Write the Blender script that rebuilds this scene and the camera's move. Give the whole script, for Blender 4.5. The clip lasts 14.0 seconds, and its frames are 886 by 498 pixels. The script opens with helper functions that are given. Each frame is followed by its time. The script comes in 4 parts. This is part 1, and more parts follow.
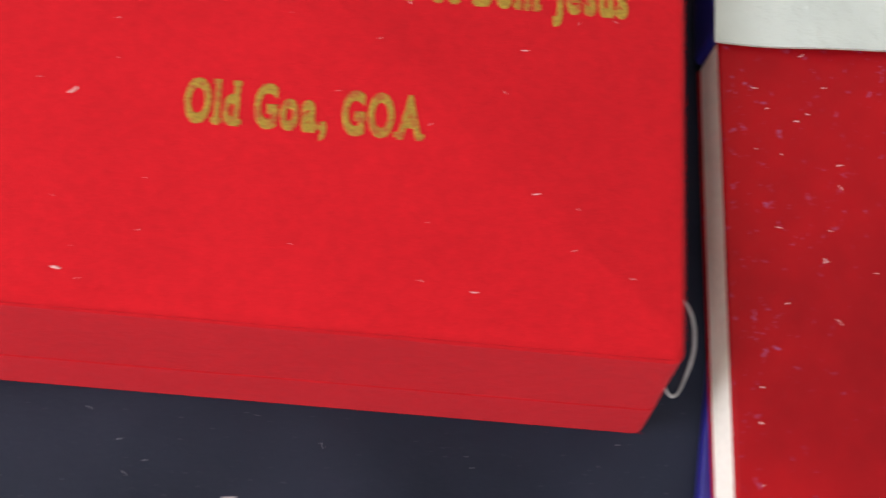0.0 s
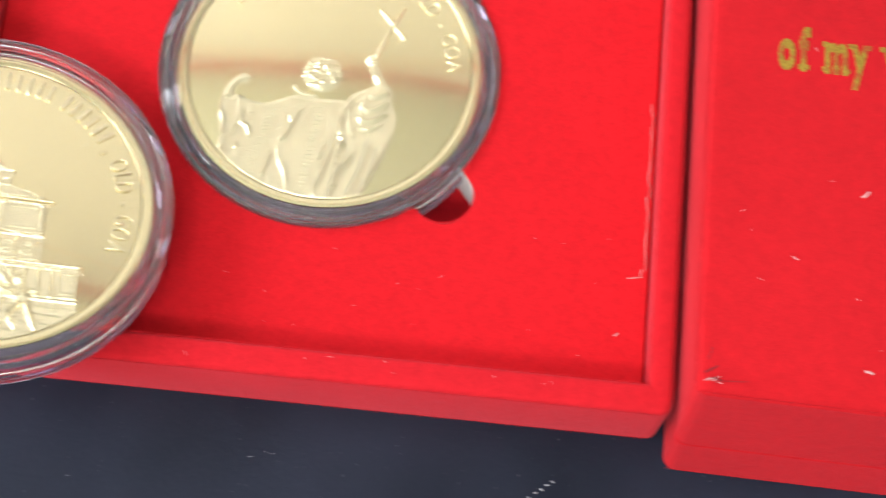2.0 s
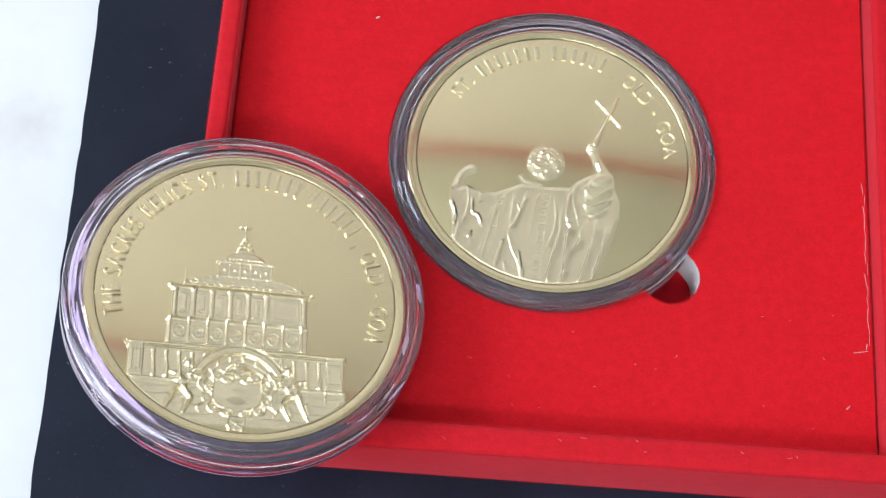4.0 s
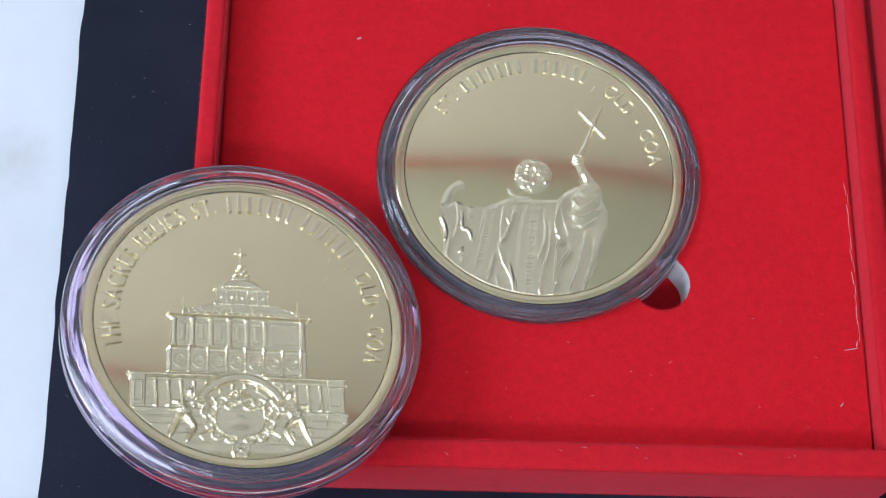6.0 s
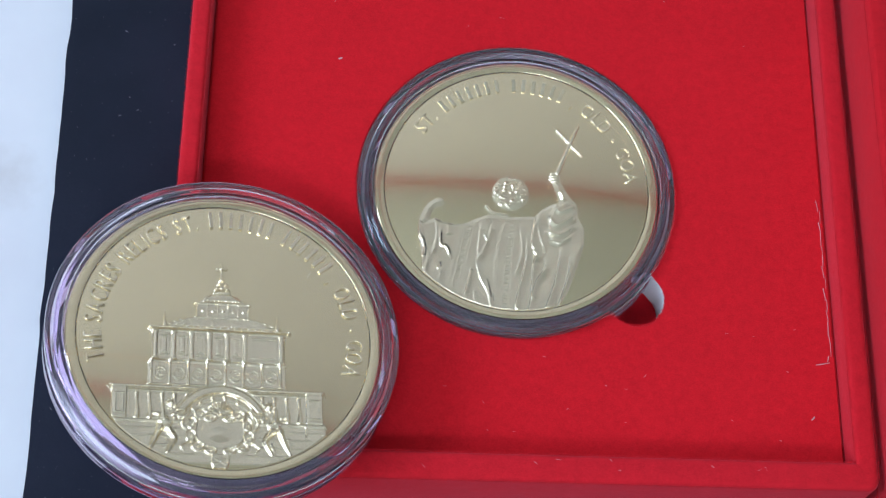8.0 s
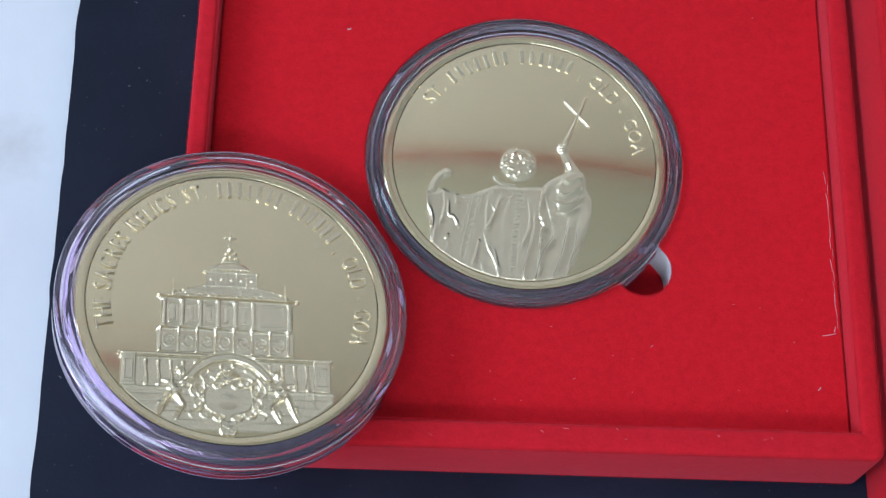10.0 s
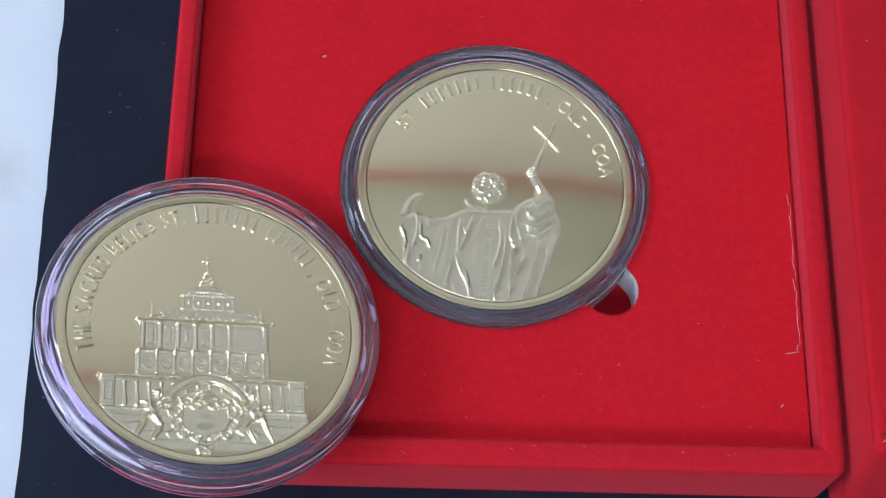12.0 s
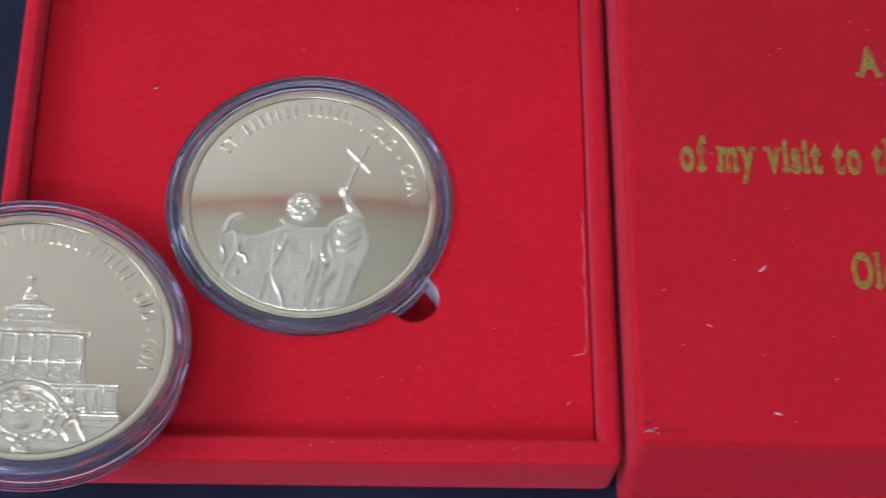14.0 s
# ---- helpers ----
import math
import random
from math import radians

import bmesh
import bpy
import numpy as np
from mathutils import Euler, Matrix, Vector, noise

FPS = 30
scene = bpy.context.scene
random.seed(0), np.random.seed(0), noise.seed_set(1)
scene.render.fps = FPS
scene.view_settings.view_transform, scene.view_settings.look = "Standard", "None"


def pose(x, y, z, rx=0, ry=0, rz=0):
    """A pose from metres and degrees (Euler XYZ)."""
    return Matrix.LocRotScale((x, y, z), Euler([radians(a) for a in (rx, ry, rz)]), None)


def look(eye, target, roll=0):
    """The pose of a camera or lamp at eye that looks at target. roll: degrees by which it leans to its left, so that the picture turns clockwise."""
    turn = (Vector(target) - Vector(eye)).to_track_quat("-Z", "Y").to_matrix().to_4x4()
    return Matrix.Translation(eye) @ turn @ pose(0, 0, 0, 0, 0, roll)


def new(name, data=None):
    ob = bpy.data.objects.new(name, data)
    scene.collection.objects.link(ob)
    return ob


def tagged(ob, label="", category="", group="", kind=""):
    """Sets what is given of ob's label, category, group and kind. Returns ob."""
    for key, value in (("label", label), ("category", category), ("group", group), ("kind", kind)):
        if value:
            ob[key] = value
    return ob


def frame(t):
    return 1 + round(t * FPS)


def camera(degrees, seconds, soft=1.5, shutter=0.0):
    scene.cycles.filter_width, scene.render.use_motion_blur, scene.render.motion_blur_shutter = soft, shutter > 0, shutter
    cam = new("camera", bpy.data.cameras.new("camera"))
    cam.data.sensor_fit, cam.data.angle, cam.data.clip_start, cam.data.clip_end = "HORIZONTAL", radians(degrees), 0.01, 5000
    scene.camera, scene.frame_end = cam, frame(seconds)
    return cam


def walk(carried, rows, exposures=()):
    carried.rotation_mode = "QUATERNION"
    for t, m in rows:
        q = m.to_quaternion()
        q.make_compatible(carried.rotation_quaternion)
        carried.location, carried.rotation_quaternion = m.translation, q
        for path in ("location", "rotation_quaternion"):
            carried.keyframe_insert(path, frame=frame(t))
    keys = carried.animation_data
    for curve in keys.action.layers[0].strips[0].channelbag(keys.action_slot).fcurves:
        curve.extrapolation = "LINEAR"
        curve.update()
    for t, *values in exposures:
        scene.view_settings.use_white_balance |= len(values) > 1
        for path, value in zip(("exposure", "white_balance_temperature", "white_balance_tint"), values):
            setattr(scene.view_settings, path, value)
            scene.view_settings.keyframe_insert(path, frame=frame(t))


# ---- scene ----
cam = camera(31.0, 14.0, soft=1.25, shutter=0.35)
PATH = [
    (0, (0.15916, -0.05587, 0.23014), (0.18110, 0.02087, -0.00678), 19.45),
    (0.3, (0.14189, -0.06059, 0.23082), (0.16323, 0.02056, -0.00468), 18.14),
    (0.5, (0.13369, -0.06202, 0.22556), (0.14995, 0.02213, -0.00929), 14.94),
    (1, (0.11522, -0.06303, 0.22583), (0.12402, 0.02405, -0.00835), 10.69),
    (1.5, (0.09669, -0.06056, 0.22490), (0.09837, 0.02533, -0.00987), 6.80),
    (2, (0.07084, -0.05796, 0.22706), (0.07007, 0.02727, -0.00797), 5.30),
    (2.5, (0.04447, -0.06138, 0.22733), (0.04706, 0.02869, -0.00587), 7.65),
    (3, (0.03514, -0.05993, 0.23296), (0.03115, 0.03184, 0.00044), 3.87),
    (3.2, (0.03328, -0.06043, 0.23428), (0.03058, 0.03281, 0.00233), 4.48),
    (5.3, (0.02780, -0.05780, 0.23652), (0.03617, 0.03452, 0.00434), 6.71),
    (5.5, (0.02648, -0.05794, 0.23708), (0.03493, 0.03528, 0.00527), 6.73),
    (6, (0.02631, -0.05835, 0.23824), (0.03561, 0.03516, 0.00657), 6.98),
    (6.5, (0.02553, -0.06097, 0.24045), (0.03614, 0.03379, 0.00934), 8.02),
    (7, (0.02533, -0.06079, 0.24222), (0.03753, 0.03493, 0.01160), 8.77),
    (7.5, (0.02905, -0.06083, 0.24164), (0.03948, 0.03632, 0.01153), 7.52),
    (9.8, (0.02886, -0.06344, 0.24249), (0.03742, 0.03330, 0.01212), 6.61),
    (10, (0.02947, -0.06313, 0.24184), (0.03764, 0.03127, 0.01049), 6.56),
    (10.5, (0.03157, -0.06380, 0.24426), (0.04108, 0.03013, 0.01277), 7.11),
    (11, (0.03210, -0.06289, 0.24901), (0.04189, 0.03201, 0.01794), 7.15),
    (11.5, (0.03155, -0.06284, 0.24874), (0.04044, 0.03269, 0.01789), 6.79),
    (12, (0.03281, -0.06350, 0.24907), (0.04169, 0.03203, 0.01821), 6.63),
    (12.5, (0.03350, -0.06628, 0.25048), (0.04255, 0.02924, 0.01962), 6.69),
    (13, (0.03541, -0.06674, 0.25497), (0.04430, 0.02928, 0.02431), 6.51),
    (13.5, (0.04600, -0.07032, 0.26104), (0.05381, 0.02769, 0.03119), 5.37),
    (14, (0.06627, -0.07602, 0.26805), (0.07342, 0.02556, 0.03973), 4.59),
]
EXPOSURES = [(0.0, 0.18, 6600, 16), (1.0, 0.36, 6500, 11), (2.5, 0.42, 6300, 8), (3.2, 0.20, 6100, 9), (5.3, -0.29, 5350, 12),
             (10.0, -0.53, 5100, 13), (13.0, -0.52, 5050, 14), (14.0, -0.51, 4900, 20)]
walk(cam, [(t, look(eye, target, roll)) for t, eye, target, roll in PATH], EXPOSURES)

# ---- light: daylight through one window beside the table, plus an added fill ----
world = bpy.data.worlds.new("sky")
scene.world = world
world.use_nodes = True
wn = world.node_tree.nodes
sky = wn.new("ShaderNodeTexSky")
sky.sky_type, sky.sun_disc, sky.sun_elevation, sky.sun_rotation = 'NISHITA', False, radians(40), radians(200)
world.node_tree.links.new(sky.outputs[0], wn["Background"].inputs[0])
wn["Background"].inputs[1].default_value = 0.1

WINDOW = (-1.30, -0.75, 0.45, 0.55, 1.45)  # x, y from, y to, z from, z to
lamp = bpy.data.lights.new("window_light", 'AREA')
lamp.shape, lamp.size, lamp.size_y, lamp.energy, lamp.color = 'RECTANGLE', 1.15, 0.85, 30.0, (0.96, 0.98, 1.0)
lamp_ob = new("window_light", lamp)
lamp_ob.matrix_world = look((-1.32, -0.15, 1.0), (0.0, -0.15, 0.85))
# unseen area lamp, added overhead to brighten the front faces
fill = bpy.data.lights.new("fill_light", 'AREA')
fill.shape, fill.size, fill.size_y, fill.energy, fill.color = 'RECTANGLE', 1.1, 0.30, 25.5, (1.0, 0.98, 0.94)
fill_ob = new("fill_light", fill)
fill_ob.matrix_world = pose(-0.40, -1.45, 1.715)


# ---- materials ----
def nodes_of(name):
    m = bpy.data.materials.new(name)
    m.use_nodes = True
    t = m.node_tree
    return m, t, t.nodes, t.links, t.nodes["Principled BSDF"]


def noise_node(t, scale, detail=4, rough=0.6, vec=None):
    n = t.nodes.new("ShaderNodeTexNoise")
    n.inputs["Scale"].default_value, n.inputs["Detail"].default_value, n.inputs["Roughness"].default_value = scale, detail, rough
    if vec is None:
        g = t.nodes.new("ShaderNodeNewGeometry")
        vec = g.outputs["Position"]
    t.links.new(vec, n.inputs["Vector"])
    return n.outputs["Fac"]


def ramp(t, fac, stops):
    r = t.nodes.new("ShaderNodeValToRGB")
    while len(r.color_ramp.elements) < len(stops):
        r.color_ramp.elements.new(0.5)
    for e, (p, c) in zip(r.color_ramp.elements, stops):
        e.position, e.color = p, (*c, 1)
    t.links.new(fac, r.inputs[0])
    return r.outputs[0]


def mixed(t, fac, a, b, mode='MIX'):
    n = t.nodes.new("ShaderNodeMix")
    n.data_type, n.blend_type = 'RGBA', mode
    for sock, v in ((n.inputs[0], fac), (n.inputs[6], a), (n.inputs[7], b)):
        if hasattr(v, "is_linked"):
            t.links.new(v, sock)
        else:
            sock.default_value = v if isinstance(v, float) else (*v, 1)
    return n.outputs[2]


def bump(t, fac, strength, distance, normal=None):
    b = t.nodes.new("ShaderNodeBump")
    b.inputs["Strength"].default_value, b.inputs["Distance"].default_value = strength, distance
    t.links.new(fac, b.inputs["Height"])
    if normal is not None:
        t.links.new(normal, b.inputs["Normal"])
    return b.outputs[0]


def velvet(name, base, dark, sheen=0.18):
    m, t, n, l, p = nodes_of(name)
    pile = noise_node(t, 5200, 3, 0.7)
    brushed = noise_node(t, 70, 5, 0.6)
    patch = noise_node(t, 22, 3, 0.5)
    c = ramp(t, brushed, [(0.28, dark), (0.72, base)])
    nap = noise_node(t, 620, 4, 0.75)
    c = mixed(t, 0.45, c, ramp(t, nap, [(0.30, tuple(v * 0.62 for v in dark)), (0.70, tuple(min(1, v * 1.18) for v in base))]))
    c = mixed(t, 0.35, c, ramp(t, patch, [(0.3, dark), (0.7, base)]))
    c = mixed(t, ramp(t, pile, [(0.35, (0.0, 0.0, 0.0)), (0.75, (0.45, 0.45, 0.45))]), c, tuple(min(1, v * 1.35 + 0.01) for v in base))
    l.new(c, p.inputs["Base Color"])
    p.inputs["Roughness"].default_value = 0.9
    p.inputs["Specular IOR Level"].default_value = 0.15
    p.inputs["Sheen Weight"].default_value = sheen
    p.inputs["Sheen Roughness"].default_value = 0.45
    p.inputs["Sheen Tint"].default_value = (1.0, 0.22, 0.30, 1)
    l.new(bump(t, pile, 0.55, 0.00012, bump(t, nap, 0.35, 0.0003, bump(t, brushed, 0.25, 0.0006))), p.inputs["Normal"])
    return m


def plain(name, base, rough, metal=0.0, scale=300, vary=0.12, bumpy=0.0, dist=0.0003, spec=0.5):
    m, t, n, l, p = nodes_of(name)
    fine, broad = noise_node(t, scale, 5), noise_node(t, scale / 9, 3)
    lo, hi = tuple(v * (1 - vary) for v in base), tuple(min(1, v * (1 + vary)) for v in base)
    c = mixed(t, 0.5, ramp(t, fine, [(0.3, lo), (0.7, hi)]), ramp(t, broad, [(0.3, lo), (0.7, hi)]))
    l.new(c, p.inputs["Base Color"])
    r = n.new("ShaderNodeMapRange")
    r.inputs["To Min"].default_value, r.inputs["To Max"].default_value = max(0.0, rough * 0.8), min(1.0, rough * 1.2)
    l.new(broad, r.inputs["Value"])
    l.new(r.outputs[0], p.inputs["Roughness"])
    p.inputs["Metallic"].default_value, p.inputs["Specular IOR Level"].default_value = metal, spec
    if bumpy:
        l.new(bump(t, fine, bumpy, dist), p.inputs["Normal"])
    return m


def mat_leather():
    m, t, n, l, p = nodes_of("black_leatherette")
    grain, cloud, speck = noise_node(t, 900, 6, 0.65), noise_node(t, 26, 4), noise_node(t, 1500, 2, 0.5)
    c = ramp(t, cloud, [(0.3, (0.0055, 0.0085, 0.0185)), (0.7, (0.0155, 0.0195, 0.037))])
    c = mixed(t, ramp(t, speck, [(0.70, (0, 0, 0)), (0.76, (0.35, 0.35, 0.35))]), c, (0.16, 0.17, 0.20))
    l.new(c, p.inputs["Base Color"])
    r = n.new("ShaderNodeMapRange")
    r.inputs["To Min"].default_value, r.inputs["To Max"].default_value = 0.42, 0.6
    l.new(grain, r.inputs["Value"])
    l.new(r.outputs[0], p.inputs["Roughness"])
    p.inputs["Specular IOR Level"].default_value = 0.17
    l.new(bump(t, grain, 0.25, 0.0003), p.inputs["Normal"])
    return m


def book_cover():
    m, t, n, l, p = nodes_of("laminated_red_cover")
    cloud, speck, worn = noise_node(t, 30, 4), noise_node(t, 700, 3, 0.6), noise_node(t, 60, 4)
    c = ramp(t, cloud, [(0.3, (0.20, 0.0028, 0.006)), (0.75, (0.37, 0.005, 0.009))])
    dust = mixed(t, 1.0, ramp(t, speck, [(0.62, (0, 0, 0)), (0.70, (1, 1, 1))]), ramp(t, worn, [(0.45, (0, 0, 0)), (0.65, (0.55, 0.55, 0.55))]), 'MULTIPLY')
    c = mixed(t, dust, c, (0.20, 0.12, 0.30))
    l.new(c, p.inputs["Base Color"])
    p.inputs["Roughness"].default_value = 0.5
    p.inputs["Specular IOR Level"].default_value = 0.14
    l.new(bump(t, cloud, 0.15, 0.002), p.inputs["Normal"])
    return m


def clear(name, tint, rough, ior=1.49, through_share=1.0):
    m, t, n, l, p = nodes_of(name)
    p.inputs["Base Color"].default_value = (*tint, 1)
    p.inputs["Transmission Weight"].default_value = through_share
    p.inputs["IOR"].default_value = ior
    scuff = noise_node(t, 420, 5)
    r = n.new("ShaderNodeMapRange")
    r.inputs["To Min"].default_value, r.inputs["To Max"].default_value = rough * 0.4, rough * 1.8
    l.new(scuff, r.inputs["Value"])
    l.new(r.outputs[0], p.inputs["Roughness"])
    return m


RED = velvet("red_velvet", (0.57, 0.006, 0.013), (0.44, 0.0035, 0.009))
RED_SIDE = velvet("red_velvet_wrap", (0.53, 0.008, 0.017), (0.40, 0.005, 0.011), 0.42)
# darkened copy of RED: the box's dimmer light is put into its colour
RED_DIM = velvet("red_velvet_box_dimmed", (0.47, 0.0054, 0.0115), (0.35, 0.0030, 0.0075), 0.24)
BLACK = mat_leather()
CUT = plain("white_cut_board", (0.72, 0.71, 0.70), 0.8, scale=2500, vary=0.1, bumpy=0.6)
GOLD = plain("polished_gold", (0.85, 0.735, 0.47), 0.10, 1.0, 900, 0.03)
FROST = plain("struck_gold_relief", (0.89, 0.80, 0.575), 0.25, 1.0, 4000, 0.05, 0.12, 0.00003)


def worn_foil():
    m, t, n, l, p = nodes_of("worn_gold_foil")
    fleck, patch = noise_node(t, 2400, 4, 0.7), noise_node(t, 420, 4, 0.65)
    c = ramp(t, fleck, [(0.35, (0.22, 0.125, 0.016)), (0.65, (0.42, 0.285, 0.035))])
    worn = ramp(t, patch, [(0.50, (0, 0, 0)), (0.60, (0.75, 0.75, 0.75))])
    l.new(mixed(t, worn, c, (0.36, 0.045, 0.016)), p.inputs["Base Color"])
    p.inputs["Roughness"].default_value, p.inputs["Metallic"].default_value = 0.5, 0.4
    l.new(bump(t, fleck, 0.5, 0.0001), p.inputs["Normal"])
    return m


FOIL = worn_foil()
# clear plastic: the violet it reflects and refracts is put into both tints
ACRYLIC = clear("hazy_clear_acrylic", (0.98, 0.93, 1.0), 0.014, 1.45, 0.98)
ACRYLIC_BASE = clear("reflection_tinted_acrylic", (0.82, 0.66, 0.95), 0.014, 1.45, 0.99)
PANE = clear("thin_clear_window", (0.99, 0.99, 0.99), 0.008)


def laminate():
    m, t, n, l, p = nodes_of("white_laminate")
    g = n.new("ShaderNodeNewGeometry")
    c = ramp(t, noise_node(t, 40, 4), [(0.3, (0.68, 0.70, 0.74)), (0.7, (0.73, 0.76, 0.79))])
    far = n.new("ShaderNodeVectorMath")
    far.operation = 'DISTANCE'
    far.inputs[1].default_value = (-0.0345, 0.052, -0.002)
    l.new(g.outputs["Position"], far.inputs[0])
    wob = n.new("ShaderNodeMath")
    wob.operation, wob.inputs[2].default_value = 'MULTIPLY_ADD', -0.004
    wob.inputs[1].default_value = 0.009
    l.new(noise_node(t, 260, 4), wob.inputs[0])
    total = n.new("ShaderNodeMath")
    l.new(far.outputs["Value"], total.inputs[0])
    l.new(wob.outputs[0], total.inputs[1])
    smudge = ramp(t, total.outputs[0], [(0.0, (0.55, 0.55, 0.55)), (0.007, (0, 0, 0))])
    l.new(mixed(t, smudge, c, (0.52, 0.51, 0.50)), p.inputs["Base Color"])
    p.inputs["Roughness"].default_value = 0.45
    return m


TABLE = laminate()
WALL = plain("warm_white_plaster", (0.76, 0.73, 0.675), 0.9, scale=40, vary=0.05, bumpy=0.2, dist=0.002)
CEIL = plain("greenish_white_ceiling_paint", (0.66, 0.68, 0.585), 0.9, scale=30, vary=0.05, bumpy=0.2, dist=0.002)
FLOOR = plain("grey_floor_tile", (0.35, 0.33, 0.31), 0.4, scale=30, vary=0.1)
TRIM = plain("red_painted_trim", (0.55, 0.05, 0.04), 0.5, scale=80, vary=0.1)
COVER = book_cover()
PAGES = plain("cream_page_edges", (0.80, 0.79, 0.73), 0.85, scale=900, vary=0.12, bumpy=0.5)
BLUE = plain("dark_blue_cover", (0.012, 0.010, 0.16), 0.45, scale=300, vary=0.2)
FILM = plain("white_plastic_film", (0.43, 0.48, 0.475), 0.3, scale=120, vary=0.06, bumpy=0.5, dist=0.002)
LINT = plain("pale_lint", (0.58, 0.34, 0.35), 0.9, scale=3000, vary=0.2)
SCUFF = plain("grey_scuff", (0.42, 0.43, 0.46), 0.9, scale=3000, vary=0.3)
CREASE = plain("dark_creased_velvet", (0.19, 0.008, 0.016), 0.9, scale=3000, vary=0.3)
WHITE = plain("white_window_frame_paint", (0.8, 0.8, 0.8), 0.5, scale=60, vary=0.04)

MM = 0.001


# ---- builders ----
def mesh_of(name, bm, material, smooth=False):
    bmesh.ops.recalc_face_normals(bm, faces=bm.faces)
    me = bpy.data.meshes.new(name)
    bm.to_mesh(me)
    bm.free()
    me.materials.append(material)
    if smooth:
        me.polygons.foreach_set("use_smooth", [True] * len(me.polygons))
        me.set_sharp_from_angle(angle=radians(smooth if smooth is not True else 35))
    return me


def part(name, bm, material, parent, label="", smooth=False):
    ob = new(name, mesh_of(name, bm, material, smooth))
    ob.parent = parent
    return tagged(ob, label)


def thing(name, label, category, m=None, group="", kind=""):
    ob = new(name)
    ob.empty_display_size = 0.01
    if m is not None:
        ob.matrix_world = m
    return tagged(ob, label, category, group, kind)


def block(a, b, bevel=0.0, segments=2, bm=None):
    bm = bm or bmesh.new()
    size = [q - p for p, q in zip(a, b)]
    made = bmesh.ops.create_cube(bm, size=1, matrix=Matrix.LocRotScale([(p + q) / 2 for p, q in zip(a, b)], None, size))
    if bevel:
        edges = {e for v in made["verts"] for e in v.link_edges}
        bmesh.ops.bevel(bm, geom=list(edges), offset=bevel, segments=segments, profile=0.5, affect='EDGES')
    return bm


def single(name, bm, material, label, category, kind="", smooth=False):
    return tagged(new(name, mesh_of(name, bm, material, smooth)), label, category, "", kind)


def lathe(profile, segments=360, closed=True):
    """Turns a profile of (radius, height) round the z axis."""
    bm = bmesh.new()
    rings = []
    for r, z in profile:
        rings.append([bm.verts.new((r * math.cos(2 * math.pi * i / segments), r * math.sin(2 * math.pi * i / segments), z)) for i in range(segments)])
    pairs = list(zip(rings, rings[1:])) + ([(rings[-1], rings[0])] if closed else [])
    for a, b in pairs:
        for i in range(segments):
            j = (i + 1) % segments
            bm.faces.new((a[i], a[j], b[j], b[i]))
    return bm


def disc(radius, z0, z1, bevel, segments=360):
    bm = lathe([(radius - bevel, z1), (radius - bevel * 0.3, z1 - bevel * 0.3), (radius, z1 - bevel), (radius, z0 + bevel), (radius - bevel, z0)], segments, False)
    bm.verts.ensure_lookup_table()
    bm.faces.new([bm.verts[i] for i in range(segments)])
    bm.faces.new([bm.verts[4 * segments + i] for i in reversed(range(segments))])
    return bm


def loft(levels):
    """Closes a stack of equal rings of points into one solid."""
    bm = bmesh.new()
    rings = [[bm.verts.new(p) for p in ring] for ring in levels]
    n = len(rings[0])
    for a, b in zip(rings, rings[1:]):
        for i in range(n):
            bm.faces.new((a[i], a[(i + 1) % n], b[(i + 1) % n], b[i]))
    bm.faces.new(list(reversed(rings[0])))
    bm.faces.new(rings[-1])
    return bm


def round_rect(x0, y0, x1, y1, r, z, steps=6):
    pts = []
    for cx, cy, a in ((x1 - r, y1 - r, 0), (x0 + r, y1 - r, 90), (x0 + r, y0 + r, 180), (x1 - r, y0 + r, 270)):
        for i in range(steps + 1):
            w = radians(a + 90 * i / steps)
            pts.append((cx + r * math.cos(w), cy + r * math.sin(w), z))
    return pts


GLYPHS = {}
# feet and caps of slab-serif letters: share of the width, height, length
X, C, A = 0.50, 0.70, 0.72
SERIFS = {"l": ((0.5, 0, 0.34), (0.3, A, 0.22)), "d": ((0.92, 0, 0.26), (0.8, A, 0.24)), "A": ((0.06, 0, 0.28), (0.92, 0, 0.24)), "f": ((0.42, 0, 0.36),),
          "m": ((0.06, 0, 0.24), (0.5, 0, 0.22), (0.94, 0, 0.24), (0.02, X, 0.18)), "y": ((0.06, X, 0.26), (0.94, X, 0.24)), "v": ((0.06, X, 0.26), (0.94, X, 0.24)),
          "i": ((0.5, 0, 0.34), (0.3, X, 0.22)), "t": ((0.75, 0.02, 0.22),), "h": ((0.08, 0, 0.26), (0.92, 0, 0.26), (0.02, A, 0.2)), "B": ((0.06, 0, 0.24), (0.06, C, 0.24)),
          "J": ((0.8, C, 0.36),), "a": ((0.98, 0.02, 0.18),), "u": ((0.02, X, 0.2), (0.86, X, 0.2), (0.98, 0.02, 0.18)), "G": ((0.85, 0.3, 0.3),), "b": ((0.02, A, 0.2),)}


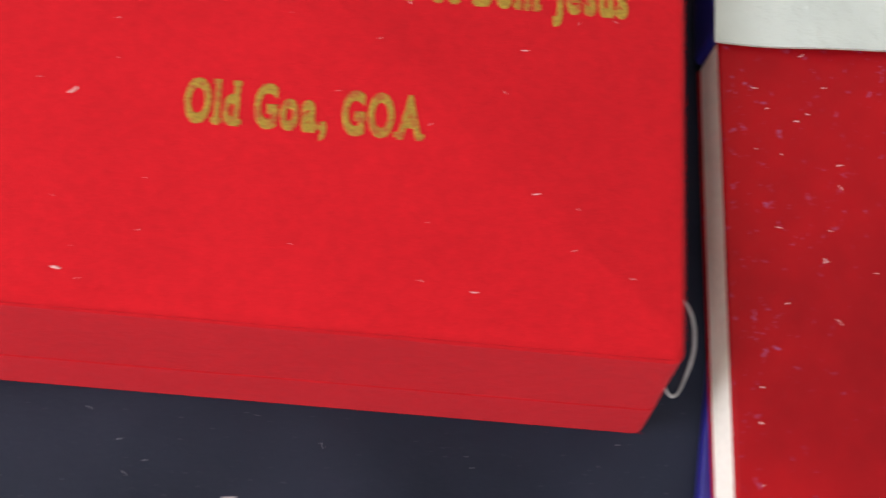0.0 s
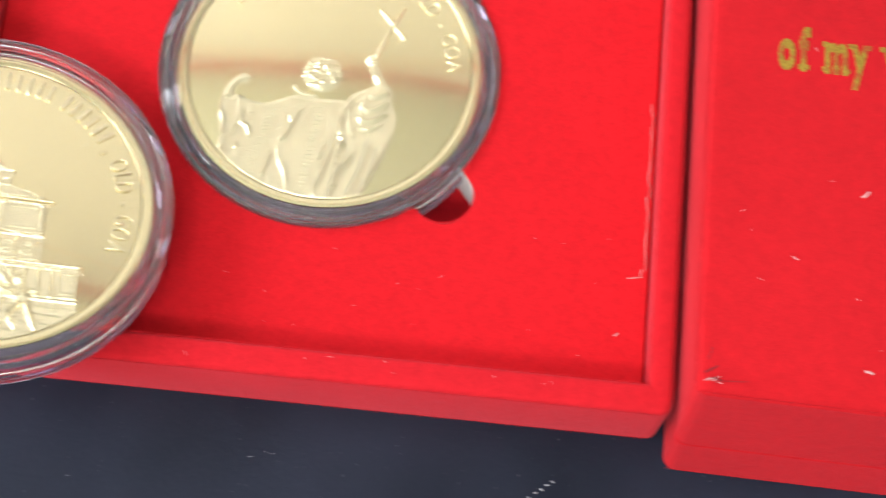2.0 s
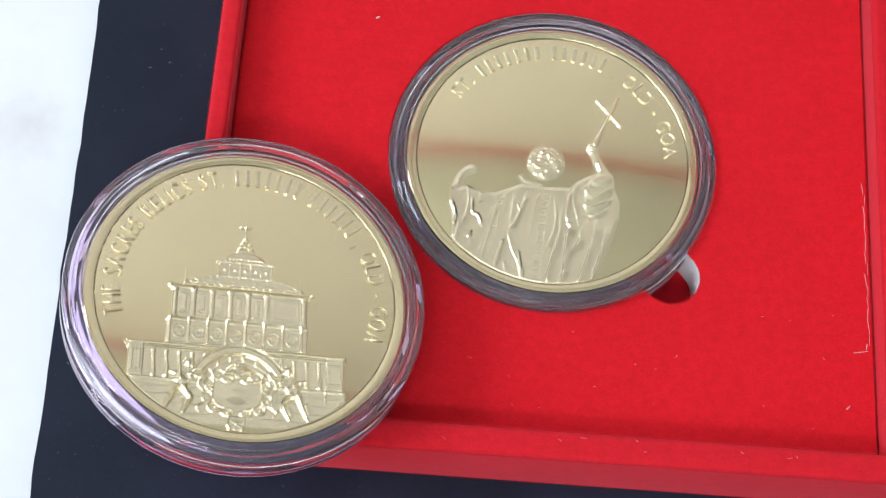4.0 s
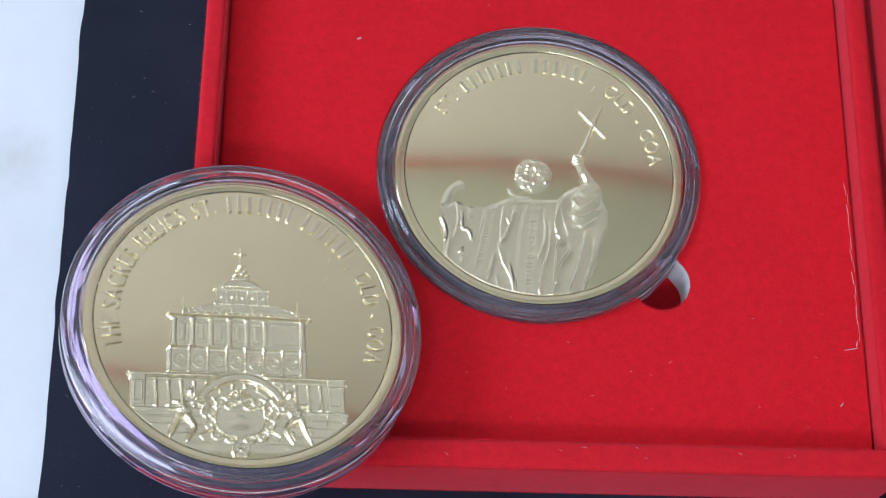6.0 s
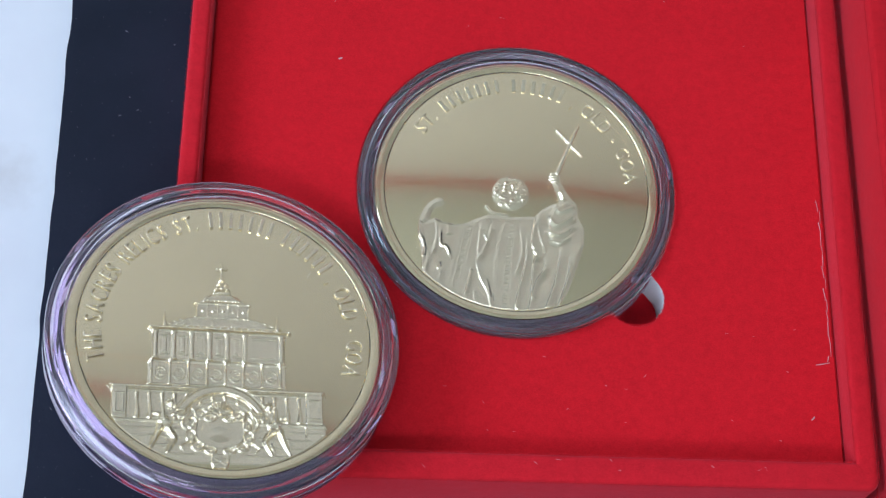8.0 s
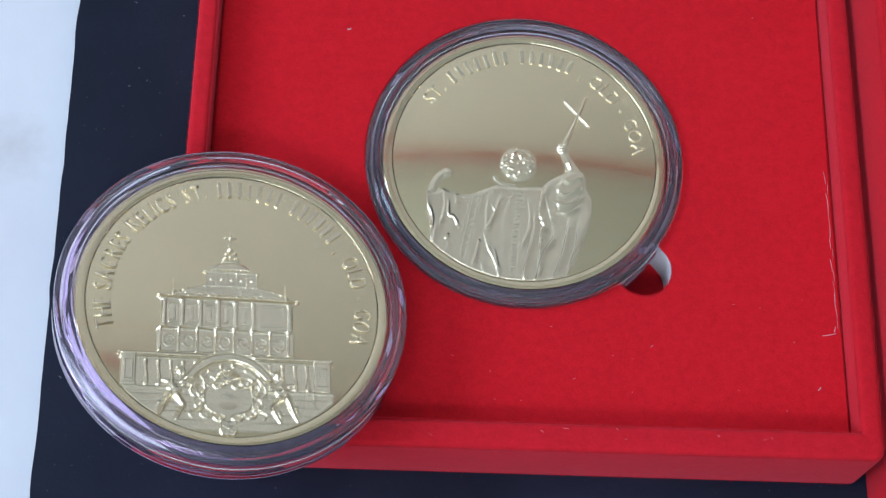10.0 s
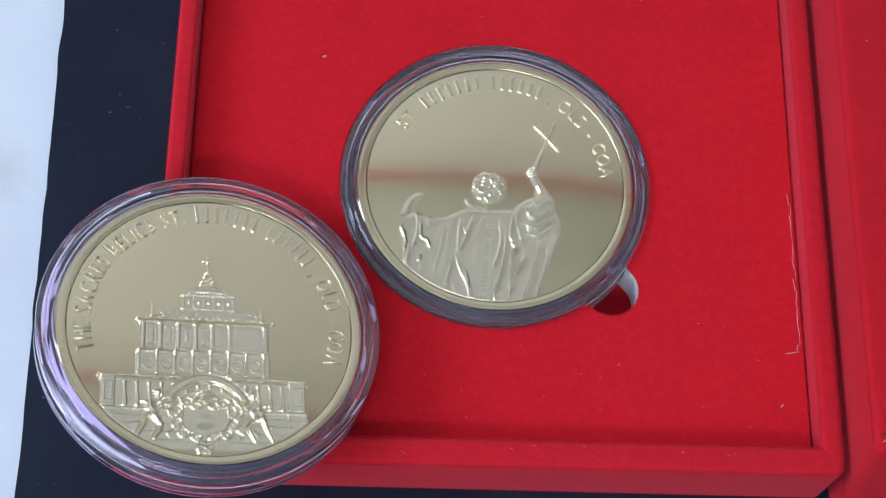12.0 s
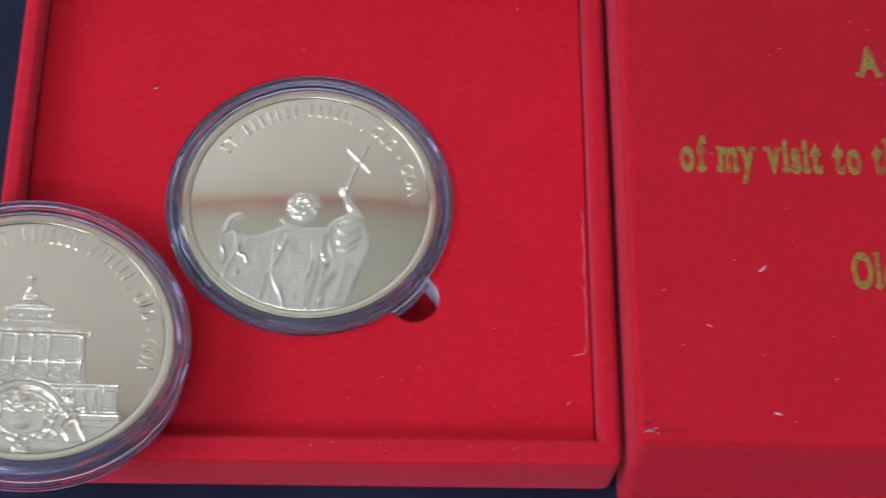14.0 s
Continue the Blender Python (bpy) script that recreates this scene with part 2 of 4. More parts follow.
def glyph(ch, weight=0.0, deep=0.06):
    """The mesh of one character of the built-in font, one unit high, its width and its left side."""
    key = (ch, weight)
    if ch == "|" and key not in GLYPHS:
        me = bpy.data.meshes.new("glyph")
        bar = block((-0.13, 0.0, -0.09), (0.13, 0.72, 0.09), 0.04)
        bar.to_mesh(me)
        bar.free()
        GLYPHS[key] = (me, 0.44, -0.22)
    if key not in GLYPHS:
        cu = bpy.data.curves.new("glyph", 'FONT')
        cu.body, cu.size, cu.extrude, cu.bevel_depth, cu.bevel_resolution, cu.offset, cu.resolution_u = ch, 1.0, deep, 0.035, 2, weight - 0.015, 4
        ob = new("glyph", cu)
        bpy.context.view_layer.update()
        me = bpy.data.meshes.new_from_object(ob.evaluated_get(bpy.context.evaluated_depsgraph_get()))
        bpy.data.objects.remove(ob)
        xs = [v.co.x for v in me.vertices]
        GLYPHS[key] = (me, max(xs) - min(xs), min(xs))
    return GLYPHS[key]


def layout(text, gap, space):
    """Characters with their left ends along a line, in units of the letter size."""
    out, x = [], 0.0
    for ch in text:
        if ch == " ":
            x += space
            continue
        w = glyph(ch, WEIGHT[0])[1]
        out.append((ch, x, w))
        x += w + gap
    return out, x - gap


WEIGHT = [0.0]


def lettering(bm, text, place, scale_x, scale_y, gap=0.12, space=0.38, weight=0.0, high=1.0, slab=False):
    """Adds text to bm; place(u) gives the matrix at the share u of the line. A bar | stands for a character that is not spelt out."""
    WEIGHT[0] = weight
    chars, total = layout(text, gap, space)
    for ch, x, w in chars:
        m = place((x + w / 2) / total, total) @ Matrix.Diagonal((scale_x, scale_y, high, 1))
        me, width, left = glyph(ch, weight)
        for share, level, length in SERIFS.get(ch, ()) if slab else ():
            bmesh.ops.create_cube(bm, size=1, matrix=m @ Matrix.Translation((width * (share - 0.5), level + (0.035 if level < 0.1 else -0.035), 0.0)) @ Matrix.Diagonal((length, 0.085, 0.15, 1)))
        n = len(bm.verts)
        bm.from_mesh(me)
        bm.verts.ensure_lookup_table()
        bmesh.ops.transform(bm, matrix=m @ Matrix.Translation((-left - width / 2, 0, 0)), verts=bm.verts[n:])
    return bm


# ---- struck relief: heights over a fine grid, in millimetres ----
def flowing(pts, steps=5):
    """A smooth curve through the points."""
    ext = [pts[0]] + list(pts) + [pts[-1]]
    out = []
    for p0, p1, p2, p3 in zip(ext, ext[1:], ext[2:], ext[3:]):
        for k in range(steps):
            t = k / steps
            out.append(tuple(0.5 * (2 * b + (c - a) * t + (2 * a - 5 * b + 4 * c - d) * t * t + (3 * b - a - 3 * c + d) * t ** 3) for a, b, c, d in zip(p0, p1, p2, p3)))
    return out + [pts[-1]]


class Relief:
    def __init__(self, x0, x1, y0, y1, step=0.085):
        self.x, self.y = np.meshgrid(np.arange(x0, x1, step), np.arange(y0, y1, step))
        self.h = np.zeros_like(self.x)

    def turned(self, angle, cx, cy):
        a = radians(angle)
        self.u = (self.x - cx) * math.cos(a) + (self.y - cy) * math.sin(a)
        self.v = -(self.x - cx) * math.sin(a) + (self.y - cy) * math.cos(a)

    def raise_to(self, d, height, soft=0.25):
        s = np.clip(-d / (soft * 1.35), 0, 1)
        self.h = np.maximum(self.h, height * s * s * (3 - 2 * s))

    def add(self, d, height, soft=0.25):
        s = np.clip(-d / (soft * 1.35), 0, 1)
        self.h = self.h + height * s * s * (3 - 2 * s) * (self.h > 0.01)

    def rect(self, u0, u1, v0, v1):
        return np.maximum(np.abs(self.u - (u0 + u1) / 2) - (u1 - u0) / 2, np.abs(self.v - (v0 + v1) / 2) - (v1 - v0) / 2)

    def oval(self, cu, cv, a, b, tilt=0):
        w = radians(tilt)
        p, q = self.u - cu, self.v - cv
        p, q = p * math.cos(w) + q * math.sin(w), -p * math.sin(w) + q * math.cos(w)
        return (np.sqrt((p / a) ** 2 + (q / b) ** 2) - 1) * min(a, b)

    def ring(self, cu, cv, a, b, width):
        return np.abs(self.oval(cu, cv, a, b)) - width / 2

    def window(self, pts, pad):
        """The part of the grid near the points, to keep the work small."""
        us, vs = [p[0] for p in pts], [p[1] for p in pts]
        return np.nonzero((self.u > min(us) - pad) & (self.u < max(us) + pad) & (self.v > min(vs) - pad) & (self.v < max(vs) + pad))

    def stroke(self, pts, r0, r1):
        if len(pts) > 2:
            pts = flowing(pts)
        out = np.full_like(self.u, 99.0)
        near = self.window(pts, max(r0, r1) + 0.5)
        pu, pv = self.u[near], self.v[near]
        best = np.full_like(pu, 99.0)
        n = len(pts) - 1
        for i, ((ax, ay), (bx, by)) in enumerate(zip(pts, pts[1:])):
            k = np.clip(((pu - ax) * (bx - ax) + (pv - ay) * (by - ay)) / ((bx - ax) ** 2 + (by - ay) ** 2 + 1e-9), 0, 1)
            r = r0 + (r1 - r0) * (i + k) / n
            best = np.minimum(best, np.hypot(pu - ax - k * (bx - ax), pv - ay - k * (by - ay)) - r)
        out[near] = best
        return out

    def fold(self, pts, height, width, side=1):
        """A fold of cloth: a sharp edge along the line that falls away softly on one side, thinning out at both ends."""
        pts = flowing(pts) if len(pts) > 2 else pts
        near = self.window(pts, 3 * width)
        pu, pv, old = self.u[near], self.v[near], self.h[near]
        best, lean, along = np.full_like(pu, 99.0), np.ones_like(pu), np.zeros_like(pu)
        n = len(pts) - 1
        for i, ((ax, ay), (bx, by)) in enumerate(zip(pts, pts[1:])):
            k = np.clip(((pu - ax) * (bx - ax) + (pv - ay) * (by - ay)) / ((bx - ax) ** 2 + (by - ay) ** 2 + 1e-9), 0, 1)
            d = np.hypot(pu - ax - k * (bx - ax), pv - ay - k * (by - ay))
            closer = d < best
            best = np.where(closer, d, best)
            lean = np.where(closer, np.sign((bx - ax) * (pv - ay) - (by - ay) * (pu - ax)) * side, lean)
            along = np.where(closer, (i + k) / n, along)
        rise = np.where(lean > 0, np.exp(-(best / width) ** 2), np.clip(1 - best / 0.16, 0, 1))
        ends = np.clip(np.minimum(along, 1 - along) * 5 + 0.25, 0, 1)
        self.h[near] = old + height * rise * ends * (old > 0.01)

    def frame_line(self, u0, u1, v0, v1, height, width=0.12):
        self.add(np.abs(self.rect(u0, u1, v0, v1)) - width, height, width)

    def hull(self, pts):
        """Signed distance to a closed outline."""
        inside = np.zeros_like(self.u, bool)
        best = np.full_like(self.u, 99.0)
        for (ax, ay), (bx, by) in zip(pts, pts[1:] + pts[:1]):
            k = np.clip(((self.u - ax) * (bx - ax) + (self.v - ay) * (by - ay)) / ((bx - ax) ** 2 + (by - ay) ** 2), 0, 1)
            best = np.minimum(best, np.hypot(self.u - ax - k * (bx - ax), self.v - ay - k * (by - ay)))
            cross = (ay > self.v) != (by > self.v)
            inside ^= cross & (self.u < (bx - ax) * (self.v - ay) / ((by - ay) or 1e-9) + ax)
        return np.where(inside, -best, best)

    def to_bmesh_data(self, limit, strength):
        keep = (self.h > 0.012) & (np.hypot(self.x, self.y) < limit)
        cell = keep[:-1, :-1] | keep[1:, :-1] | keep[:-1, 1:] | keep[1:, 1:]
        cols = self.x.shape[1]
        ii, jj = np.nonzero(cell)
        quads = np.stack([ii * cols + jj, ii * cols + jj + 1, (ii + 1) * cols + jj + 1, (ii + 1) * cols + jj], 1)
        used, inv = np.unique(quads, return_inverse=True)
        z = np.where(keep, self.h * strength, -0.01)
        verts = np.stack([self.x.ravel()[used], self.y.ravel()[used], z.ravel()[used]], 1) * MM
        return verts, inv.reshape(-1, 4)


def relief_part(name, rel, limit, lift, parent, label, strength):
    verts, faces = rel.to_bmesh_data(limit, strength)
    me = bpy.data.meshes.new(name)
    me.from_pydata([(x, y, z + lift) for x, y, z in verts.tolist()], [], faces.tolist())
    me.materials.append(FROST)
    me.polygons.foreach_set("use_smooth", [True] * len(me.polygons))
    ob = new(name, me)
    ob.parent = parent
    return tagged(ob, label)


def building_relief():
    """A two-storey domed shrine on a balustraded base, with a scrolled cartouche before it."""
    R = Relief(-18, 17, -22.2, 13)
    R.turned(2.6, -0.5, 0)
    R.u = R.u / 0.955
    # ground lines and steps
    R.raise_to(R.hull([(-17.0, -14.2), (15.4, -13.6), (15.4, -15.6), (9.5, -20.4), (-9.5, -20.4)]), 0.08, 0.2)
    R.raise_to(R.stroke([(-17.0, -14.3), (-12.4, -18.4)], 0.16, 0.12), 0.26, 0.14)
    for v in (-15.2, -16.4, -17.7, -19.0):
        R.add(R.rect(-16.0 - (v + 15) * 0.9, 14.8 + (v + 15) * 1.0, v - 0.09, v + 0.09), 0.10, 0.09)
    R.raise_to(R.rect(-17.0, 15.6, -14.5, -13.9), 0.34, 0.14)
    R.raise_to(R.rect(12.3, 12.7, -16.2, -13.4), 0.3, 0.14)
    # balustraded base: cornice, corner piers with framed panels, turned balusters
    R.raise_to(R.rect(-15.9, 15.0, -14.0, -9.3), 0.20, 0.16)
    R.raise_to(R.rect(-16.4, 15.6, -9.9, -9.5), 0.42, 0.14)
    R.raise_to(R.rect(-16.2, 15.4, -9.4, -8.8), 0.60, 0.16)
    for s0, s1 in ((-16.1, -13.8), (12.4, 15.1)):
        R.raise_to(R.rect(s0, s1, -14.0, -9.0), 0.42, 0.13)
        R.frame_line(s0 + 0.6, s1 - 0.6, -13.2, -10.3, 0.20)
        R.raise_to(R.oval((s0 + s1) / 2 + math.copysign(1.4, s0), -9.0, 0.4, 0.45), 0.66, 0.25)
    for i in range(14):
        u = -12.5 + 1.84 * i
        R.raise_to(R.stroke([(u, -10.2), (u + 0.05, -11.4)], 0.42, 0.30), 0.52, 0.22)
        R.raise_to(R.stroke([(u + 0.05, -11.3), (u + 0.2, -12.6), (u + 0.1, -13.7)], 0.30, 0.55), 0.54, 0.26)
        R.raise_to(R.oval(u, -10.1, 0.55, 0.28), 0.6, 0.2)
    # middle storey: nine pilasters with caps, a roundel in every bay
    R.raise_to(R.rect(-11.0, 9.6, -8.9, -4.9), 0.24, 0.14)
    R.raise_to(R.rect(-11.1, 9.8, -5.3, -4.8), 0.46, 0.14)
    R.raise_to(R.rect(-11.2, 9.8, -8.9, -8.4), 0.40, 0.14)
    pilasters = [-10.5 + 2.74 * i for i in range(8)]
    for i, u in enumerate(pilasters):
        R.raise_to(R.rect(u - 0.24, u + 0.24, -8.8, -4.9), 0.60, 0.13)
        R.raise_to(R.oval(u, -4.9, 0.55, 0.34), 0.72, 0.2)
        R.raise_to(R.rect(u - 0.4, u + 0.4, -8.8, -8.4), 0.62, 0.13)
        if i < 7:
            R.add(R.ring(u + 1.37, -6.9, 0.82, 0.92, 0.24), 0.22, 0.12)
            R.add(R.ring(u + 1.45, -6.8, 0.36, 0.42, 0.2), 0.2, 0.1)
            R.add(R.oval(u + 0.9, -7.3, 0.3, 0.14, 40), 0.18, 0.12)
    # upper storey: pilasters, framed panels, one broad panel, deep cornice
    R.raise_to(R.rect(-10.5, 9.5, -4.8, 0), 0.24, 0.14)
    for u in (-10.0, -7.3, -4.6, -1.9, 0.7, 3.4, 8.9):
        R.raise_to(R.rect(u - 0.42, u + 0.42, -4.7, -0.1), 0.48, 0.13)
        R.add(R.rect(u - 0.12, u + 0.12, -4.5, -0.4), 0.14, 0.1)
        R.raise_to(R.rect(u - 0.55, u + 0.55, -4.75, -4.35), 0.58, 0.13)
        R.raise_to(R.rect(u - 0.55, u + 0.55, -0.6, -0.2), 0.58, 0.13)
    for u in (-8.65, -5.95, -3.25, -0.6, 2.05):
        R.frame_line(u - 0.62, u + 0.62, -3.9, -0.9, 0.2, 0.11)
        R.add(R.rect(u - 0.36, u + 0.36, -3.6, -1.2), 0.12, 0.12)
    R.frame_line(4.4, 8.0, -3.9, -0.8, 0.2, 0.11)
    R.raise_to(R.rect(-10.8, 10.0, -0.3, 0.05), 0.50, 0.12)
    R.raise_to(R.rect(-10.9, 10.2, 0.12, 0.55), 0.66, 0.14)
    for s in (-10.8, 10.1):
        R.raise_to(R.oval(s, 0.35, 0.42, 0.5), 0.74, 0.25)
    # roof crest of scrolls, corner finials
    R.raise_to(R.hull([(-9.2, 0.6), (9.0, 0.6), (5.0, 2.3), (-5.2, 2.3)]), 0.26, 0.2)
    for k in range(17):
        u = -8.4 + 1.04 * k
        top = 2.3 - max(0.0, abs(u) - 4.6) * 0.3
        R.raise_to(R.ring(u, 0.6 + (top - 0.6) * 0.5, 0.40, (top - 0.6) * 0.42 + 0.1, 0.24), 0.56, 0.13)
        R.raise_to(R.oval(u + 0.5, 0.95, 0.22, 0.22), 0.58, 0.16)
        R.raise_to(R.oval(u + 0.45, top - 0.2, 0.3, 0.18, 35), 0.55, 0.14)
    for s in (-8.7, 8.3):
        R.raise_to(R.stroke([(s, 0.7), (s, 1.8)], 0.42, 0.26), 0.56, 0.18)
        R.raise_to(R.stroke([(s, 1.7), (s, 3.3)], 0.20, 0.08), 0.5, 0.12)
    # lantern with square lights, ribbed dome, small urn and cross
    R.raise_to(R.rect(-4.0, 3.9, 2.2, 4.6), 0.28, 0.14)
    R.raise_to(R.rect(-4.3, 4.2, 2.1, 2.45), 0.5, 0.13)
    R.raise_to(R.rect(-4.4, 4.3, 4.35, 4.75), 0.6, 0.13)
    for i in range(6):
        u = -3.85 + 1.55 * i
        R.raise_to(R.rect(u - 0.16, u + 0.16, 2.3, 4.5), 0.54, 0.11)
        if i < 5:
            R.add(R.oval(u + 0.77, 3.35, 0.24, 0.3), 0.3, 0.14)
    R.raise_to(np.maximum(R.oval(-0.1, 4.7, 3.4, 1.75), 4.75 - R.v), 0.36, 0.35)
    for k in range(11):
        u = -2.9 + 0.56 * k
        R.raise_to(R.stroke([(u, 4.9), (u * 0.72 - 0.03, 4.9 + 1.35 * math.sqrt(max(0.05, 1 - (u / 3.3) ** 2)))], 0.13, 0.11), 0.52, 0.12)
    R.raise_to(R.rect(-1.5, 1.3, 6.3, 6.65), 0.5, 0.13)
    for u, v, a, b in ((-0.9, 7.0, 0.5, 0.35), (0.7, 7.0, 0.5, 0.35), (-0.1, 7.2, 0.5, 0.5), (-0.6, 7.9, 0.42, 0.32), (0.5, 7.8, 0.42, 0.32), (-0.2, 8.5, 0.5, 0.42), (0.9, 6.9, 0.3, 0.3)):
        R.raise_to(R.oval(u, v, a, b), 0.54, 0.2)
    R.raise_to(R.stroke([(-0.2, 8.6), (-0.2, 11.5)], 0.18, 0.16), 0.5, 0.13)
    R.raise_to(R.stroke([(-1.0, 10.5), (0.6, 10.5)], 0.16, 0.16), 0.5, 0.13)
    # cartouche: broad hood, shell, scrolled frame round a smooth oval, small shield below
    hood = np.maximum(R.ring(-0.2, -16.4, 6.9, 7.2, 1.5), -12.9 - R.v)
    R.h = np.where(hood < 0.12, 0.1, R.h)
    R.raise_to(hood, 0.58, 0.32)
    R.h = np.where(R.oval(-0.2, -15.4, 5.4, 4.6) < 0, 0.10, R.h)
    for k in range(9):
        a = radians(168 - 19.5 * k)
        R.raise_to(R.stroke([(-0.3, -12.7), (-0.3 + 1.75 * math.cos(a), -12.7 + 1.55 * math.sin(a))], 0.08, 0.25), 0.70, 0.16)
    R.raise_to(R.oval(-0.3, -12.9, 0.5, 0.35), 0.72, 0.2)
    R.raise_to(R.oval(-0.3, -15.9, 3.1, 2.1), 0.30, 1.6)
    scrolls = ((-3.1, -12.9, 0.9, 0.7), (2.4, -13.0, 0.9, 0.7), (-1.7, -13.5, 0.8, 0.45), (1.1, -13.5, 0.8, 0.45), (-4.3, -14.4, 0.6, 0.9), (3.8, -14.4, 0.6, 0.9), (-4.5, -16.3, 0.7, 0.85),
               (4.0, -16.3, 0.7, 0.85), (-3.5, -17.8, 0.85, 0.65), (3.0, -17.8, 0.85, 0.65), (-1.6, -18.4, 0.8, 0.5), (1.1, -18.4, 0.8, 0.5))
    for cu, cv, a, b in scrolls:
        R.raise_to(R.ring(cu, cv, a, b, 0.34), 0.66, 0.17)
        R.raise_to(R.oval(cu + 0.12, cv - 0.05, 0.26, 0.22), 0.64, 0.16)
    for s in (-1, 1):
        c = -0.25
        R.raise_to(R.stroke([(c + s * 4.2, -12.2), (c + s * 3.4, -13.6), (c + s * 3.6, -15.8), (c + s * 2.9, -17.3), (c + s * 1.2, -17.9)], 0.2, 0.16), 0.56, 0.16)
        R.raise_to(R.stroke([(c + s * 5.0, -13.2), (c + s * 5.6, -14.6), (c + s * 4.9, -15.4)], 0.24, 0.12), 0.6, 0.15)
        R.raise_to(R.stroke([(c + s * 4.6, -17.2), (c + s * 5.7, -17.9), (c + s * 5.2, -18.6)], 0.24, 0.12), 0.6, 0.15)
        # plain rounded supporters in loose drapery at either side
        R.raise_to(R.oval(c + s * 7.2, -11.6, 1.05, 1.1), 0.74, 0.8)
        for k in range(9):
            a = k * 0.7
            R.raise_to(R.oval(c + s * 7.2 + 0.72 * math.cos(a), -11.6 + 0.76 * math.sin(a), 0.24, 0.22), 0.68, 0.18)
        R.raise_to(R.oval(c + s * 8.0, -14.2, 1.7, 1.25, s * 40), 0.56, 0.9)
        R.raise_to(R.stroke([(c + s * 6.9, -13.2), (c + s * 5.4, -13.6), (c + s * 4.6, -12.9)], 0.45, 0.28), 0.58, 0.3)
        R.raise_to(R.stroke([(c + s * 9.0, -13.2), (c + s * 10.4, -13.0)], 0.5, 0.3), 0.52, 0.3)
        R.raise_to(R.stroke([(c + s * 7.8, -15.2), (c + s * 6.6, -16.8), (c + s * 7.6, -18.8)], 0.8, 0.42), 0.6, 0.5)
        R.raise_to(R.stroke([(c + s * 8.8, -15.2), (c + s * 9.4, -17.0), (c + s * 10.3, -18.7)], 0.75, 0.36), 0.6, 0.45)
        for pts in ([(6.6, -13.6), (7.4, -15.2), (6.9, -16.6)], [(8.9, -13.6), (8.4, -15.0), (9.2, -16.4)], [(7.6, -13.0), (8.2, -14.4)], [(7.3, -17.0), (7.9, -18.4)], [(9.8, -16.2), (10.4, -17.8)]):
            R.fold([(c + s * u, v) for u, v in pts], 0.16, 0.35, s)
    # two short scratches in the field
    R.raise_to(R.stroke([(13.6, 10.9), (13.2, 10.0)], 0.12, 0.09), 0.16, 0.12)
    R.raise_to(R.stroke([(12.9, 7.6), (12.6, 6.9)], 0.10, 0.08), 0.14, 0.1)
    R.raise_to(R.hull([(-1.5, -18.9), (1.1, -18.9), (1.2, -20.3), (0.7, -21.3), (-0.2, -21.7), (-1.1, -21.3), (-1.6, -20.3)]), 0.34, 0.16)
    R.add(np.abs(R.hull([(-1.3, -19.0), (0.9, -19.0), (1.0, -20.2), (0.6, -21.0), (-0.2, -21.4), (-1.0, -21.0), (-1.4, -20.2)])) - 0.12, 0.2, 0.1)
    for a in (90, 30, -30):
        du, dv = 0.85 * math.cos(radians(a)), 0.85 * math.sin(radians(a))
        R.add(R.stroke([(-0.2 - du, -20.1 - dv), (-0.2 + du, -20.1 + dv)], 0.12, 0.12), 0.18, 0.1)
    return R


